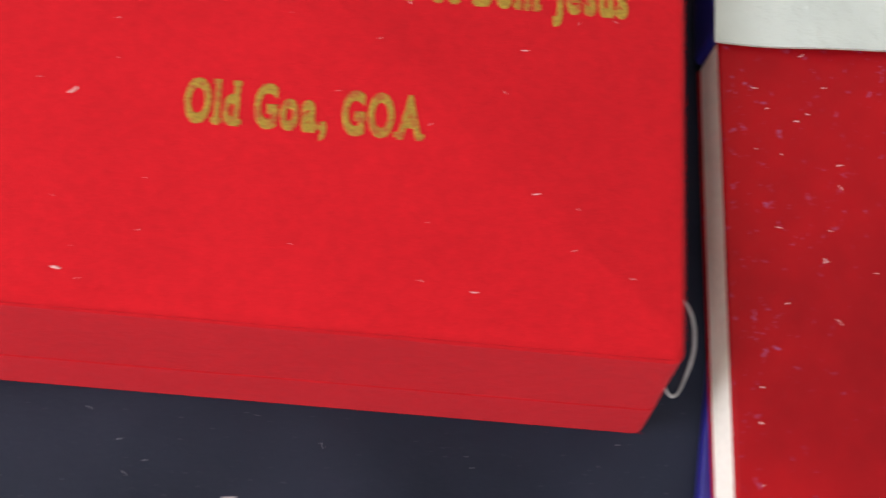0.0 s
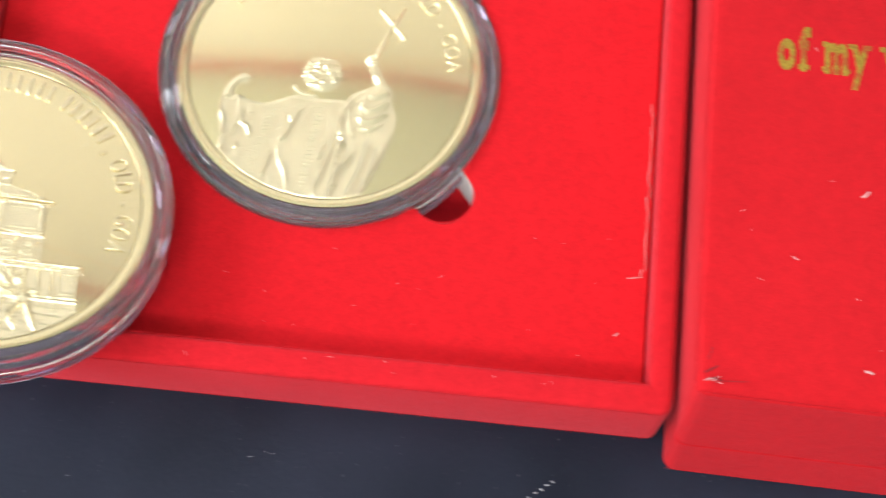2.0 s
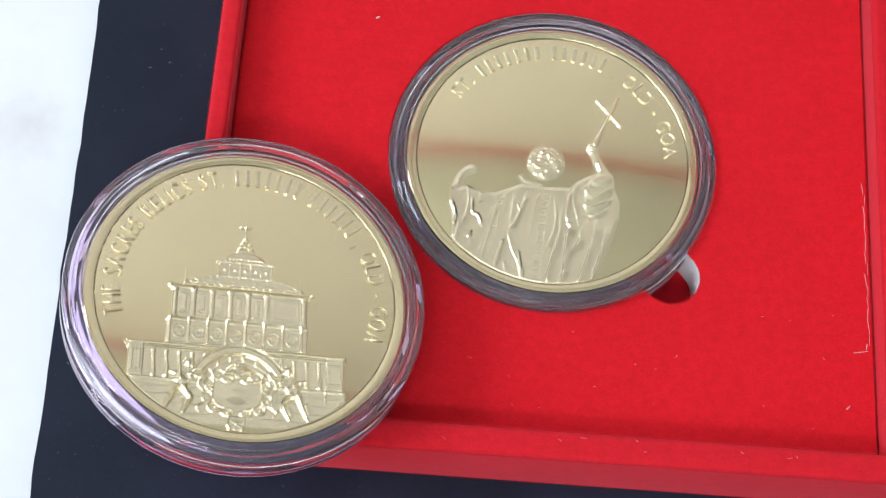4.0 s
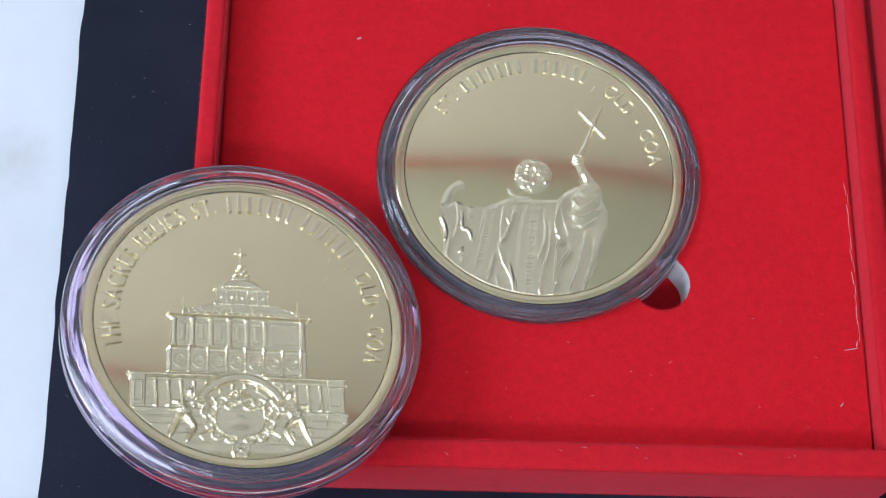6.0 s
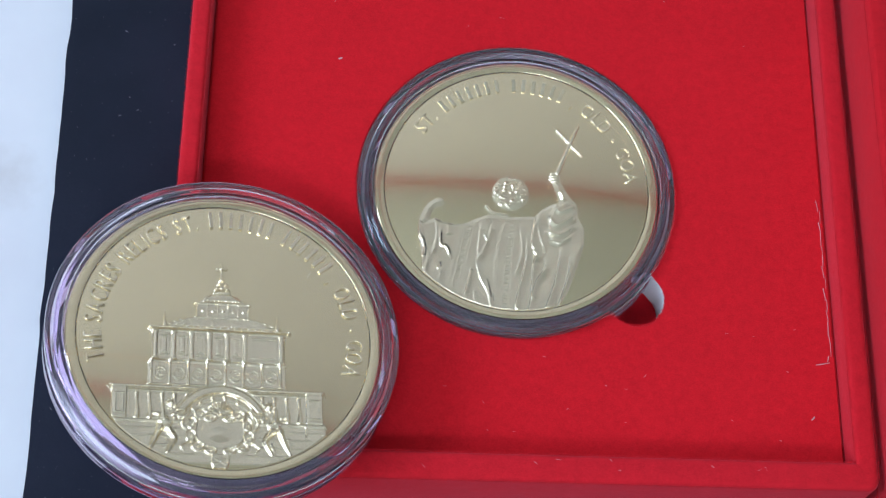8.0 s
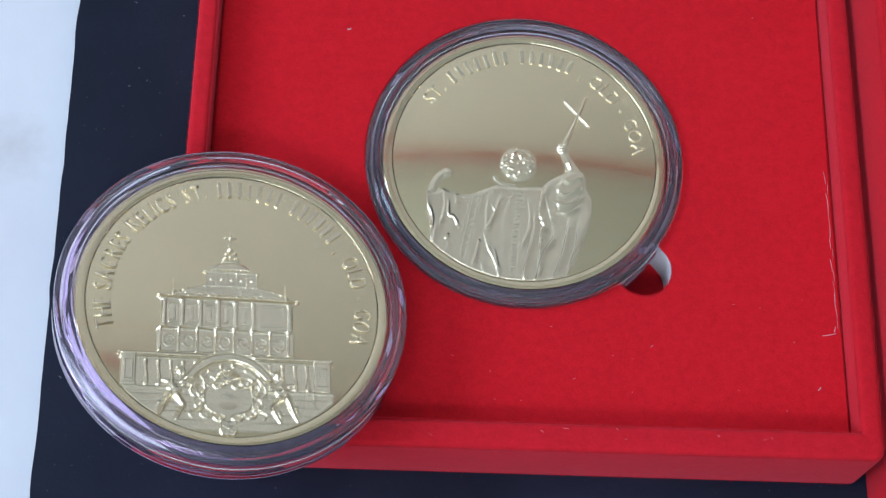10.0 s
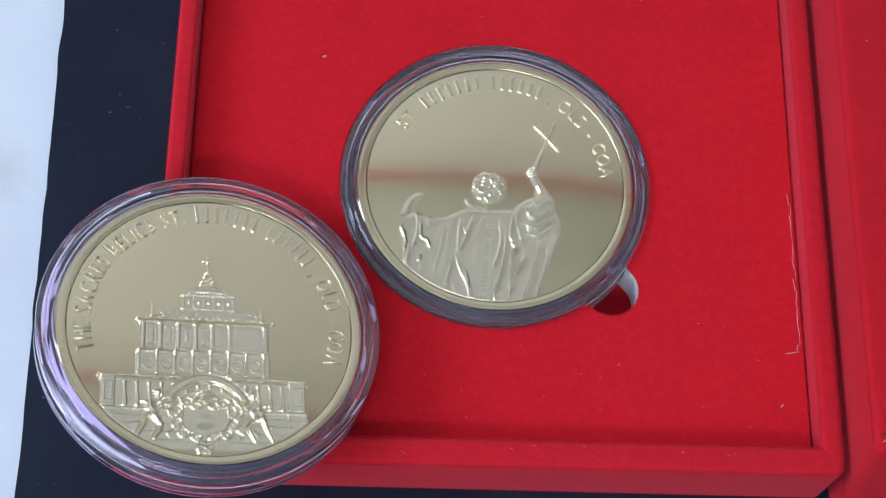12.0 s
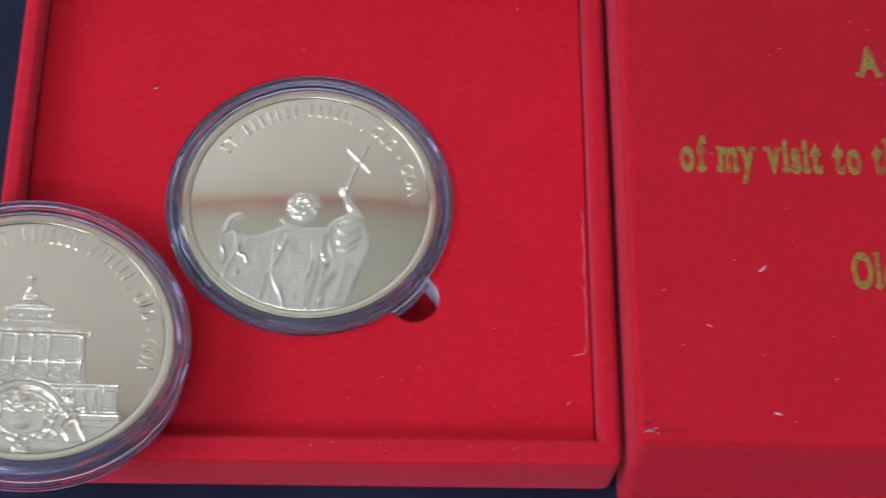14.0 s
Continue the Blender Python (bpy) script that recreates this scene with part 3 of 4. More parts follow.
def robed_relief():
    """A plain robed half-length form with both arms raised, one lifting a cross."""
    R = Relief(-18, 13, -22.5, 12.5)
    R.turned(0, 0, 0)
    robe = [(-15.6, -6.0), (-14.4, -6.3), (-13.0, -5.6), (-11.1, -6.4), (-8.8, -6.6), (-6.8, -5.7), (-4.6, -4.7), (-0.9, -5.0), (2.8, -4.8), (3.8, -3.7), (5.4, -2.7), (8.2, -1.4),
            (9.6, -2.2), (9.8, -4.6), (10.8, -6.8), (10.7, -9.7), (9.6, -13.4), (7.9, -17.9), (6.0, -21.2), (-0.3, -22.4), (-9.3, -22.0), (-14.9, -17.0), (-15.0, -12.7), (-15.7, -8.4)]
    R.raise_to(R.hull(robe), 0.18, 0.5)
    # raised forearms: bare wrist, closed palm with three ridges
    R.raise_to(R.stroke([(-14.6, -6.0), (-14.1, -4.4), (-13.2, -3.2)], 0.95, 0.75), 0.20, 0.8)
    R.raise_to(R.oval(-12.5, -3.0, 1.15, 0.95, 20), 0.26, 0.8)
    for k in range(4):
        R.add(R.stroke([(-12.6 + 0.32 * k, -2.2 - 0.12 * k), (-12.1 + 0.36 * k, -3.0 - 0.22 * k)], 0.15, 0.13), 0.22, 0.14)
    R.raise_to(R.stroke([(7.9, -2.2), (7.1, -0.5), (6.3, 1.2)], 1.15, 0.75), 0.24, 0.7)
    R.raise_to(R.oval(6.1, 2.1, 1.05, 1.15, 20), 0.32, 0.6)
    for k in range(4):
        R.add(R.stroke([(5.2 + 0.12 * k, 1.3 + 0.5 * k), (7.0 + 0.05 * k, 1.6 + 0.42 * k)], 0.16, 0.13), 0.24, 0.13)
    # wide right sleeve with curved folds
    sleeve = [(4.6, -4.4), (6.2, -2.4), (8.2, -1.5), (9.6, -2.4), (9.8, -5.0), (9.0, -7.8), (7.4, -9.8), (5.6, -9.9), (4.6, -8.2)]
    R.raise_to(R.hull(flowing(sleeve + sleeve[:1], 3)[:-1]), 0.36, 0.7)
    # head: a plain rounded form covered with curls
    R.raise_to(R.oval(-1.0, -1.0, 3.1, 3.15), 0.30, 0.9)
    rng = random.Random(31)
    for k in range(60):
        a, r = rng.uniform(0, 6.28), 2.8 * math.sqrt(rng.random())
        R.add(R.oval(-1.0 + r * math.cos(a), -0.9 + r * math.sin(a), rng.uniform(0.3, 0.55), rng.uniform(0.2, 0.34), rng.uniform(0, 180)), rng.uniform(0.10, 0.24), 0.2)
    R.add(R.oval(-0.9, 0.4, 1.0, 0.8), 0.16, 0.7)
    R.add(R.oval(0.4, -1.0, 0.9, 1.2), 0.16, 0.7)
    R.raise_to(R.stroke([(-4.8, -3.5), (-4.0, -4.4), (-1.6, -4.8)], 0.42, 0.3), 0.22, 0.4)
    for k in range(8):
        R.add(R.stroke([(-4.9 + 0.62 * k, -5.3 - 0.14 * (k % 2)), (-4.6 + 0.62 * k, -6.0)], 0.16, 0.1), 0.08, 0.14)
    # cross, slightly splayed
    R.raise_to(R.stroke([(6.6, 3.0), (10.0, 11.4)], 0.52, 0.34), 0.44, 0.18)
    R.add(R.stroke([(6.9, 3.8), (9.9, 11.2)], 0.12, 0.1), 0.14, 0.1)
    R.raise_to(R.stroke([(6.6, 10.6), (10.5, 6.2)], 0.30, 0.30), 0.48, 0.16)
    # two bands with small squares
    for pts in ([(-6.7, -6.5), (-7.6, -11.5), (-9.3, -19.8)], [(-8.5, -6.9), (-9.6, -12.0), (-11.1, -18.4)], [(-7.1, -6.5), (-8.0, -11.5), (-9.7, -19.6)], [(-8.1, -6.8), (-9.1, -12.0), (-10.6, -18.8)],
                [(-1.9, -6.4), (-2.9, -11.3), (-3.5, -21.6)], [(0.1, -6.4), (-0.7, -12.2), (-1.2, -21.8)], [(-2.3, -6.8), (-3.3, -11.4), (-3.9, -21.5)]):
        R.add(R.stroke(pts, 0.11, 0.11), 0.15, 0.11)
    for k in range(11):
        t = k / 10
        u, v = -0.75 - 1.9 * t + 0.6 * t * t, -6.9 - 14.2 * t
        R.frame_line(u - 0.36, u + 0.36, v - 0.40, v + 0.40, 0.18, 0.09)
        u, v = -7.6 - 2.4 * t, -7.3 - 11.4 * t
        R.frame_line(u - 0.30, u + 0.30, v - 0.36, v + 0.36, 0.15, 0.08)
    # folds of the left sleeve, the bright ones first
    for pts, high, width in (([(-15.5, -6.2), (-15.5, -8.4), (-14.9, -9.9)], 0.34, 0.4), ([(-15.0, -9.6), (-14.6, -11.2), (-14.9, -12.6)], 0.30, 0.35), ([(-14.9, -12.0), (-14.8, -14.6)], 0.24, 0.4),
                             ([(-12.2, -7.6), (-12.1, -10.3), (-11.2, -10.8), (-10.6, -12.3)], 0.32, 0.4), ([(-14.0, -11.6), (-14.6, -15.8)], 0.22, 0.5), ([(-12.0, -13.4), (-12.5, -14.4), (-11.8, -14.2)], 0.3, 0.3),
                             ([(-12.0, -14.7), (-12.5, -17.4)], 0.2, 0.5), ([(-13.1, -5.6), (-12.7, -8.5), (-13.4, -12.0)], 0.16, 0.6), ([(-10.9, -6.6), (-11.0, -8.6)], 0.14, 0.5)):
        R.fold(pts, high, width)
    # folds of the front
    for pts, high, width in (([(-5.7, -6.6), (-6.1, -10.0), (-6.1, -12.5)], 0.18, 0.6), ([(-3.9, -6.6), (-4.8, -9.6), (-6.1, -12.5)], 0.16, 0.5), ([(-5.2, -8.2), (-4.8, -9.4)], 0.2, 0.3), ([(-7.2, -14.2), (-7.7, -16.6), (-8.2, -18.6)], 0.30, 0.45),
                             ([(-6.5, -13.0), (-5.8, -15.8), (-4.8, -17.9), (-4.0, -21.2)], 0.24, 0.6), ([(-4.9, -15.8), (-4.2, -19.5)], 0.18, 0.4), ([(-6.9, -18.0), (-6.3, -21.0)], 0.18, 0.5), ([(0.5, -7.4), (0.8, -11.0), (-0.4, -15.0)], 0.16, 0.6)):
        R.fold(pts, high, width)
    # the hanging edge of the mantle and the folds beyond it
    for pts, high, width in (([(3.1, -4.8), (2.5, -8.0), (2.4, -9.9), (2.8, -10.7)], 0.32, 0.6), ([(2.5, -10.9), (3.1, -11.7), (2.6, -12.9), (2.4, -14.8)], 0.36, 0.6), ([(2.5, -14.4), (2.2, -17.5), (2.3, -19.2)], 0.28, 0.6),
                             ([(1.6, -8.8), (1.4, -12.8), (0.1, -18.3), (-0.3, -20.1), (0.2, -21.4)], 0.24, 0.6), ([(4.4, -12.2), (4.4, -13.8), (3.0, -16.0), (2.0, -19.6), (1.5, -21.6)], 0.22, 0.7),
                             ([(7.0, -10.4), (6.0, -15.8), (4.3, -20.8)], 0.20, 0.8), ([(8.4, -11.6), (8.0, -15.0), (7.1, -17.9), (6.2, -21.0)], 0.22, 0.6), ([(3.6, -4.2), (3.4, -7.0), (4.4, -11.0)], 0.16, 0.6)):
        R.fold(pts, high, width)
    for pts, high, width in (([(6.3, -2.2), (6.9, -3.9), (9.4, -2.7)], 0.26, 0.4), ([(5.3, -4.6), (6.4, -6.2), (9.5, -4.3)], 0.28, 0.5), ([(4.6, -7.2), (6.8, -7.9), (9.3, -6.2)], 0.20, 0.5), ([(5.0, -9.0), (6.9, -9.3), (8.6, -8.0)], 0.16, 0.4), ([(7.0, -0.2), (7.6, -1.7)], 0.3, 0.3)):
        R.fold(pts, high, width, -1)
    return R


# ---- the room round the table: mostly seen as reflections in the medals ----
ROOM = (-1.34, 1.75, -1.9, 0.95, -0.75, 1.75)  # x, x, y, y, z, z
x0, x1, y0, y1, z0, z1 = ROOM
T = 0.12
single("floor", block((x0 - T, y0 - T, z0 - 0.1), (x1 + T, y1 + T, z0)), FLOOR, "plain grey floor under the table", "floor", "structure")
single("ceiling", block((x0 - T, y0 - T, z1), (x1 + T, y1 + T, z1 + 0.1)), CEIL, "pale greenish painted ceiling", "ceiling", "structure")
single("wall_north", block((x0 - T, y1, z0), (x1 + T, y1 + T, z1)), WALL, "warm white plaster wall behind the table", "wall", "structure")
single("wall_south", block((x0 - T, y0 - T, z0), (x1 + T, y0, z1)), WALL, "warm white plaster wall", "wall", "structure")
single("wall_east", block((x1, y0, z0), (x1 + T, y1, z1)), WALL, "warm white plaster wall", "wall", "structure")
wx, wy0, wy1, wz0, wz1 = WINDOW
wall = block((x0 - T, y0, z0), (x0, y1, wz0))
block((x0 - T, y0, wz1), (x0, y1, z1), bm=wall)
block((x0 - T, y0, wz0), (x0, wy0, wz1), bm=wall)
block((x0 - T, wy1, wz0), (x0, y1, wz1), bm=wall)
single("wall_west", wall, WALL, "warm white plaster wall with a window opening", "wall", "structure")
single("trim", block((x0, y1 - 0.02, z1 - 0.035), (x1, y1 - 0.001, z1 - 0.001), 0.004), TRIM, "red painted cornice strip under the ceiling", "trim", "structure")
win = thing("window_1", "white framed window beside the table", "window", kind="structure")
for n, a, b in (("window_frame", (x0 - 0.10, wy0, wz0), (x0 - 0.05, wy0 + 0.04, wz1)), ("window_frame", (x0 - 0.10, wy1 - 0.04, wz0), (x0 - 0.05, wy1, wz1)),
                ("window_frame", (x0 - 0.10, wy0 + 0.041, wz0), (x0 - 0.05, wy1 - 0.041, wz0 + 0.04)), ("window_frame", (x0 - 0.10, wy0 + 0.041, wz1 - 0.04), (x0 - 0.05, wy1 - 0.041, wz1))):
    part(n, block(a, b, 0.003), WHITE, win)
# housing made up to go with the added fill lamp
housing = thing("fill_light_housing", "added white housing of the unseen fill light", "ceiling light")
part("frame", block((-0.97, -1.62, 1.724), (0.17, -1.28, 1.749), 0.003), WHITE, housing)

table = thing("table", "white laminate table top", "table")
part("tabletop", block((-0.55, -0.45, -0.030), (0.75, 0.60, -0.0022), 0.004), TABLE, table)
for x in (-0.5, 0.7):
    for y in (-0.4, 0.55):
        part("leg", block((x - 0.02, y - 0.02, -0.749), (x + 0.02, y + 0.02, -0.030), 0.003), WHITE, table)

# black mat with a slightly ragged cut edge
bm = bmesh.new()
edge = []
for i in range(241):
    y = -0.32 + 0.66 * i / 240
    edge.append((-0.0242 - 0.000019 * (y * 1000) + 0.00035 * noise.noise((0, y * 130, 3)) + 0.00022 * noise.noise((5, y * 520, 1)), y))
outline = edge + [(0.52, 0.34), (0.52, -0.32)]
low = [bm.verts.new((x, y, -0.0020)) for x, y in outline]
top = [bm.verts.new((x, y, 0.0)) for x, y in outline]
bm.faces.new(top)
bm.faces.new(list(reversed(low)))
for i in range(len(outline)):
    j = (i + 1) % len(outline)
    bm.faces.new((low[i], low[j], top[j], top[i]))
single("desk_mat", bm, BLACK, "black leatherette desk mat with a ragged cut edge", "desk mat")

# ---- open tray with its cut-out insert ----
IX0, IX1, IY0, IY1, ZI, ZR, WT = 0.0, 100.4, 2.6, 92.5, 9.5, 14.5, 3.1
tray = thing("presentation_box_tray", "open red velvet presentation box tray holding a medal", "box")


OX0, OX1, OY0, OY1, OR = IX0 - WT, IX1 + WT + 0.25, IY0 - WT - 1.2, IY1 + WT, 1.7


def wall_part(name, outer, inner):
    """A wall of the tray from the two lines of its plan, with rounded upper edges."""
    outline = outer + inner
    n = len(outline)
    bm = bmesh.new()
    low = [bm.verts.new((x * MM, y * MM, 0.0002)) for x, y in outline]
    up = [bm.verts.new((x * MM, y * MM, ZR * MM)) for x, y in outline]
    bm.faces.new(list(reversed(low)))
    bm.faces.new(up)
    for i in range(n):
        bm.faces.new((low[i], low[(i + 1) % n], up[(i + 1) % n], up[i]))
    bmesh.ops.recalc_face_normals(bm, faces=bm.faces)
    mitred = (len(outer) - 1, n - 1)
    rim = [bm.edges.get((up[i], up[(i + 1) % n])) for i in range(n) if i not in mitred]
    bmesh.ops.bevel(bm, geom=rim, offset=0.0009, segments=3, profile=0.5, affect='EDGES')
    return part(name, bm, RED_SIDE, tray, smooth=50)


def outer_line(corners):
    """The outer line of a wall from the middle of one rounded corner to the middle of the next; corners of (centre x, y, angles)."""
    out = []
    for cx, cy, a0, a1 in corners:
        out += [(cx + OR * math.cos(radians(a0 + (a1 - a0) * k / 4)), cy + OR * math.sin(radians(a0 + (a1 - a0) * k / 4))) for k in range(5)]
    return out


SW, SE, NE, NW = (OX0 + OR, OY0 + OR), (OX1 - OR, OY0 + OR), (OX1 - OR, OY1 - OR), (OX0 + OR, OY1 - OR)
wall_part("front_wall", outer_line([(*SW, 225, 270), (*SE, 270, 315)]), [(IX1, IY0), (IX0, IY0)])
wall_part("right_wall", outer_line([(*SE, 315, 360), (*NE, 0, 45)]), [(IX1, IY1), (IX1, IY0)])
wall_part("back_wall", outer_line([(*NE, 45, 90), (*NW, 90, 135)]), [(IX0, IY1), (IX1, IY1)])
wall_part("left_wall", outer_line([(*NW, 135, 180), (*SW, 180, 225)]), [(IX0, IY0), (IX0, IY1)])
part("bottom_board", block((IX0 * MM, IY0 * MM, 0.0004), (IX1 * MM, IY1 * MM, 0.0014)), RED, tray)

FC = (50.4, 48.3)      # centre of the round recess
FR, NC, NR = 25.5, (69.2, 29.5), 4.6
ND, NA = math.hypot(NC[0] - FC[0], NC[1] - FC[1]), math.atan2(NC[1] - FC[1], NC[0] - FC[0])


def recess_radius(a):
    d = (a - NA + math.pi) % (2 * math.pi) - math.pi
    s = NR * NR - (ND * math.sin(d)) ** 2
    return max(FR, ND * math.cos(d) + math.sqrt(s)) if s > 0 and abs(d) < 1 else FR


def rect_radius(a, x0, y0, x1, y1):
    c, s = math.cos(a), math.sin(a)
    return min(((x1 if c > 0 else x0) - FC[0]) / c if abs(c) > 1e-9 else 1e9, ((y1 if s > 0 else y0) - FC[1]) / s if abs(s) > 1e-9 else 1e9)


GAP = 0.12
corners = [math.atan2(y - FC[1], x - FC[0]) for x in (IX0 + GAP, IX1 - GAP) for y in (IY0 + GAP, IY1 - GAP)]
angles = sorted([2 * math.pi * i / 420 - math.pi for i in range(420)] + corners)
bm = bmesh.new()
loops = []
for kind, shift, z in (("hole", 0.0, ZI - 0.25), ("hole", 0.25, ZI), ("mid", 0.5, ZI), ("rect", -0.5, ZI), ("rect", 0.0, ZI - 0.5), ("rect", 0.0, ZI - 8)):
    ring = []
    for a in angles:
        rh, rr = recess_radius(a) + 0.0, rect_radius(a, IX0 + GAP, IY0 + GAP, IX1 - GAP, IY1 - GAP)
        r = rh + shift if kind == "hole" else rr + shift if kind == "rect" else (rh + rr) / 2
        ring.append(bm.verts.new(((FC[0] + r * math.cos(a)) * MM, (FC[1] + r * math.sin(a)) * MM, z * MM)))
    loops.append(ring)
for a, b in zip(loops, loops[1:]):
    for i in range(len(a)):
        j = (i + 1) % len(a)
        bm.faces.new((a[i], a[j], b[j], b[i]))
part("insert", bm, RED, tray, "flat red velvet insert with a round cut-out and finger notch", smooth=40)
bm = bmesh.new()
rings = []
for z in (ZI - 0.2, ZI - 8.05):
    rings.append([bm.verts.new(((FC[0] + (recess_radius(a) + 0.02) * math.cos(a)) * MM, (FC[1] + (recess_radius(a) + 0.02) * math.sin(a)) * MM, z * MM)) for a in angles])
for i in range(len(angles)):
    j = (i + 1) % len(angles)
    bm.faces.new((rings[0][i], rings[0][j], rings[1][j], rings[1][i]))
part("recess_edge", bm, CUT, tray, "bare white cut edge of the insert board", smooth=True)

# ---- tall box lid with gold lettering ----
lid = thing("presentation_box", "red velvet presentation box lid with gold foil lettering", "box")
LX0, LX1, LY1, LZ = 104.8, 211.6, 97.0, 26.5


def lid_levels(rows):
    out = []
    for z, y0, g, r in rows:
        ring = round_rect(LX0 + g, y0 + g, LX1 - g, LY1 - g, max(0.6, r), z)
        out.append([(x * MM, (y - (0.019 * (x - LX0) if y < y0 + g + 5 else 0)) * MM, z * MM) for x, y, z in ring])
    return out


part("lower_wrap", loft(lid_levels([(0.2, -5.8, 0.2, 1.8), (0.5, -5.9, 0.0, 1.8), (9.2, -4.35, 0.0, 1.8), (9.4, -4.3, 0.12, 1.8)])), RED_DIM, lid, "overlapping lower band of velvet wrap", smooth=25)
part("cover", loft(lid_levels([(9.42, -4.3, 0.2, 1.8), (9.6, -4.25, 0.06, 1.8), (17, -2.7, 0.06, 1.8), (24.9, -1.3, 0.06, 1.8), (25.7, -0.95, 0.3, 1.7), (26.25, -0.6, 0.75, 1.5), (LZ, 0.0, 1.5, 1.3)])), RED_DIM, lid, smooth=25)
WORDS = (("of my visit to the Basilica of Bom Jesus", 114.3, 203.0, 46.9, 6.6), ("Old Goa, GOA", 141.8, 174.4, 25.7, 6.3))
bm = bmesh.new()
for text, xa, xb, yb, cap in WORDS:
    WEIGHT[0] = 0.022
    total = layout(text, 0.10, 0.36)[1]
    sx = (xb - xa) * MM / total
    lettering(bm, text, lambda u, total, xa=xa, xb=xb, yb=yb: Matrix.Translation(((xa + (xb - xa) * u) * MM, yb * MM, LZ * MM)), sx, cap * MM / 0.72, 0.10, 0.36, 0.022, 0.0012, True)
sx = 0.0052
lettering(bm, "A S", lambda u, total: Matrix.Translation((0.1468 + sx * total * u, 0.066, LZ * MM)), sx, 0.0060 / 0.72, 0.10, 0.36, 0.022, 0.0012, True)
part("lettering", bm, FOIL, lid, "worn gold foil lettering")

# ---- medals in their capsules ----


def make_medal(name, label, m, relief, relief_label, text, a0, a1, radius, cap, strength):
    medal = thing(name, label, "medal", m, group="gold medals")
    part("field", disc(22.55 * MM, -0.0030, 0.0, 0.0002), GOLD, medal, "mirror-polished pale gold field", smooth=40)
    part("rim", lathe([(21.05 * MM, 0.0), (21.2 * MM, 0.00022), (21.38 * MM, 0.00028), (22.5 * MM, 0.00028), (22.72 * MM, 0.00016), (22.8 * MM, -0.0002), (22.8 * MM, -0.0030), (22.6 * MM, -0.0031), (22.6 * MM, -0.0001)]), GOLD, medal, "raised polished rim", smooth=40)
    relief_part("relief", relief, 21.0, 0.0, medal, relief_label, strength)
    bm = bmesh.new()

    def place(u, total):
        a = radians(a0 + (a1 - a0) * u)
        return Matrix.Translation((radius * MM * math.cos(a), radius * MM * math.sin(a), 0.00004)) @ Matrix.Rotation(a - math.pi / 2, 4, 'Z') @ Matrix.Translation((0, -cap * MM / 2, 0))
    total = layout(text, 0.14, 0.42)[1]
    sx = radians(abs(a0 - a1)) * radius * MM / total
    lettering(bm, text, place, sx, cap * MM / 0.72, 0.14, 0.42, -0.02, 0.0036 * strength)
    part("lettering", bm, FROST, medal, "raised struck lettering")
    return medal


def make_capsule(name, label, m):
    """A two-piece clear coin capsule; its origin is the centre of the medal's face."""
    cap = thing(name, label, "coin capsule", m, group="coin capsules")
    up, low = 0.0016, -0.0052
    part("cover_ring", lathe([(23.1 * MM, 0.0002), (23.1 * MM, up - 0.0007), (23.25 * MM, up - 0.0001), (23.8 * MM, up + 0.0001), (24.2 * MM, up - 0.0001), (24.45 * MM, up - 0.0005), (25.2 * MM, up - 0.0005), (25.6 * MM, up - 0.0007),
                              (25.72 * MM, up - 0.0011), (25.72 * MM, -0.0012), (25.5 * MM, -0.0014), (24.9 * MM, -0.0014), (24.8 * MM, -0.0002), (24.2 * MM, 0.0002)]), ACRYLIC, cap, smooth=30)
    part("base_ring", lathe([(23.0 * MM, -0.0032), (23.0 * MM, 0.0000), (24.0 * MM, -0.0001), (24.6 * MM, -0.0005), (24.7 * MM, -0.0017), (25.5 * MM, -0.0018), (25.85 * MM, -0.0022), (25.85 * MM, low + 0.0008), (25.5 * MM, low + 0.0002),
                             (24.4 * MM, low), (24.0 * MM, low + 0.0005), (23.2 * MM, low + 0.0006)]), ACRYLIC_BASE, cap, smooth=30)
    pane = part("window", disc(23.09 * MM, up - 0.0006, up - 0.0001, 0.0001), PANE, cap, "thin clear window over the medal", smooth=30)
    pane.visible_shadow = False
    part("floor", disc(22.95 * MM, low + 0.0007, low + 0.0013, 0.0001), ACRYLIC_BASE, cap, smooth=30)
    return cap


normal = Vector((0.194, 0.145, 1)).normalized()
ux = Vector((0, 1, 0)).cross(normal).normalized()
uy = normal.cross(ux)
c = Vector((0, 0, 0.0253)) + ux * 0.0075 + uy * 0.0174
NEAR = Matrix(((ux.x, uy.x, normal.x, c.x), (ux.y, uy.y, normal.y, c.y), (ux.z, uy.z, normal.z, c.z), (0, 0, 0, 1)))
FAR = pose(0.0505, 0.0477, 0.0096, -0.9, 0.5, 0) @ Matrix.Scale(0.998, 4)

make_medal("gold_medal", "pale gold medal with a raised domed shrine, leaning tilted", NEAR, building_relief(), "raised domed shrine above a scrolled cartouche",
           "THE SACRES RELICS ST. ||||||| |||||| , OLD - GOA", 199, -16, 19.0, 2.75, 1.0)
make_capsule("coin_capsule", "clear round capsule leaning on the corner of the red tray", NEAR)
make_medal("gold_medal", "pale gold medal with a raised robed form and cross", FAR, robed_relief(), "raised robed form lifting a cross",
           "ST. ||||||| |||||| , OLD - GOA", 148, 5, 18.7, 2.4, 0.72)
make_capsule("coin_capsule", "clear round capsule sitting in the red velvet insert", FAR)

# ---- red book with a blue case and white film, beyond the lid ----
def skewed(bm, slope):
    """Leans a block in plan, so that its edge runs slightly across."""
    for v in bm.verts:
        v.co.x += slope * (v.co.y - 0.05)
    return bm


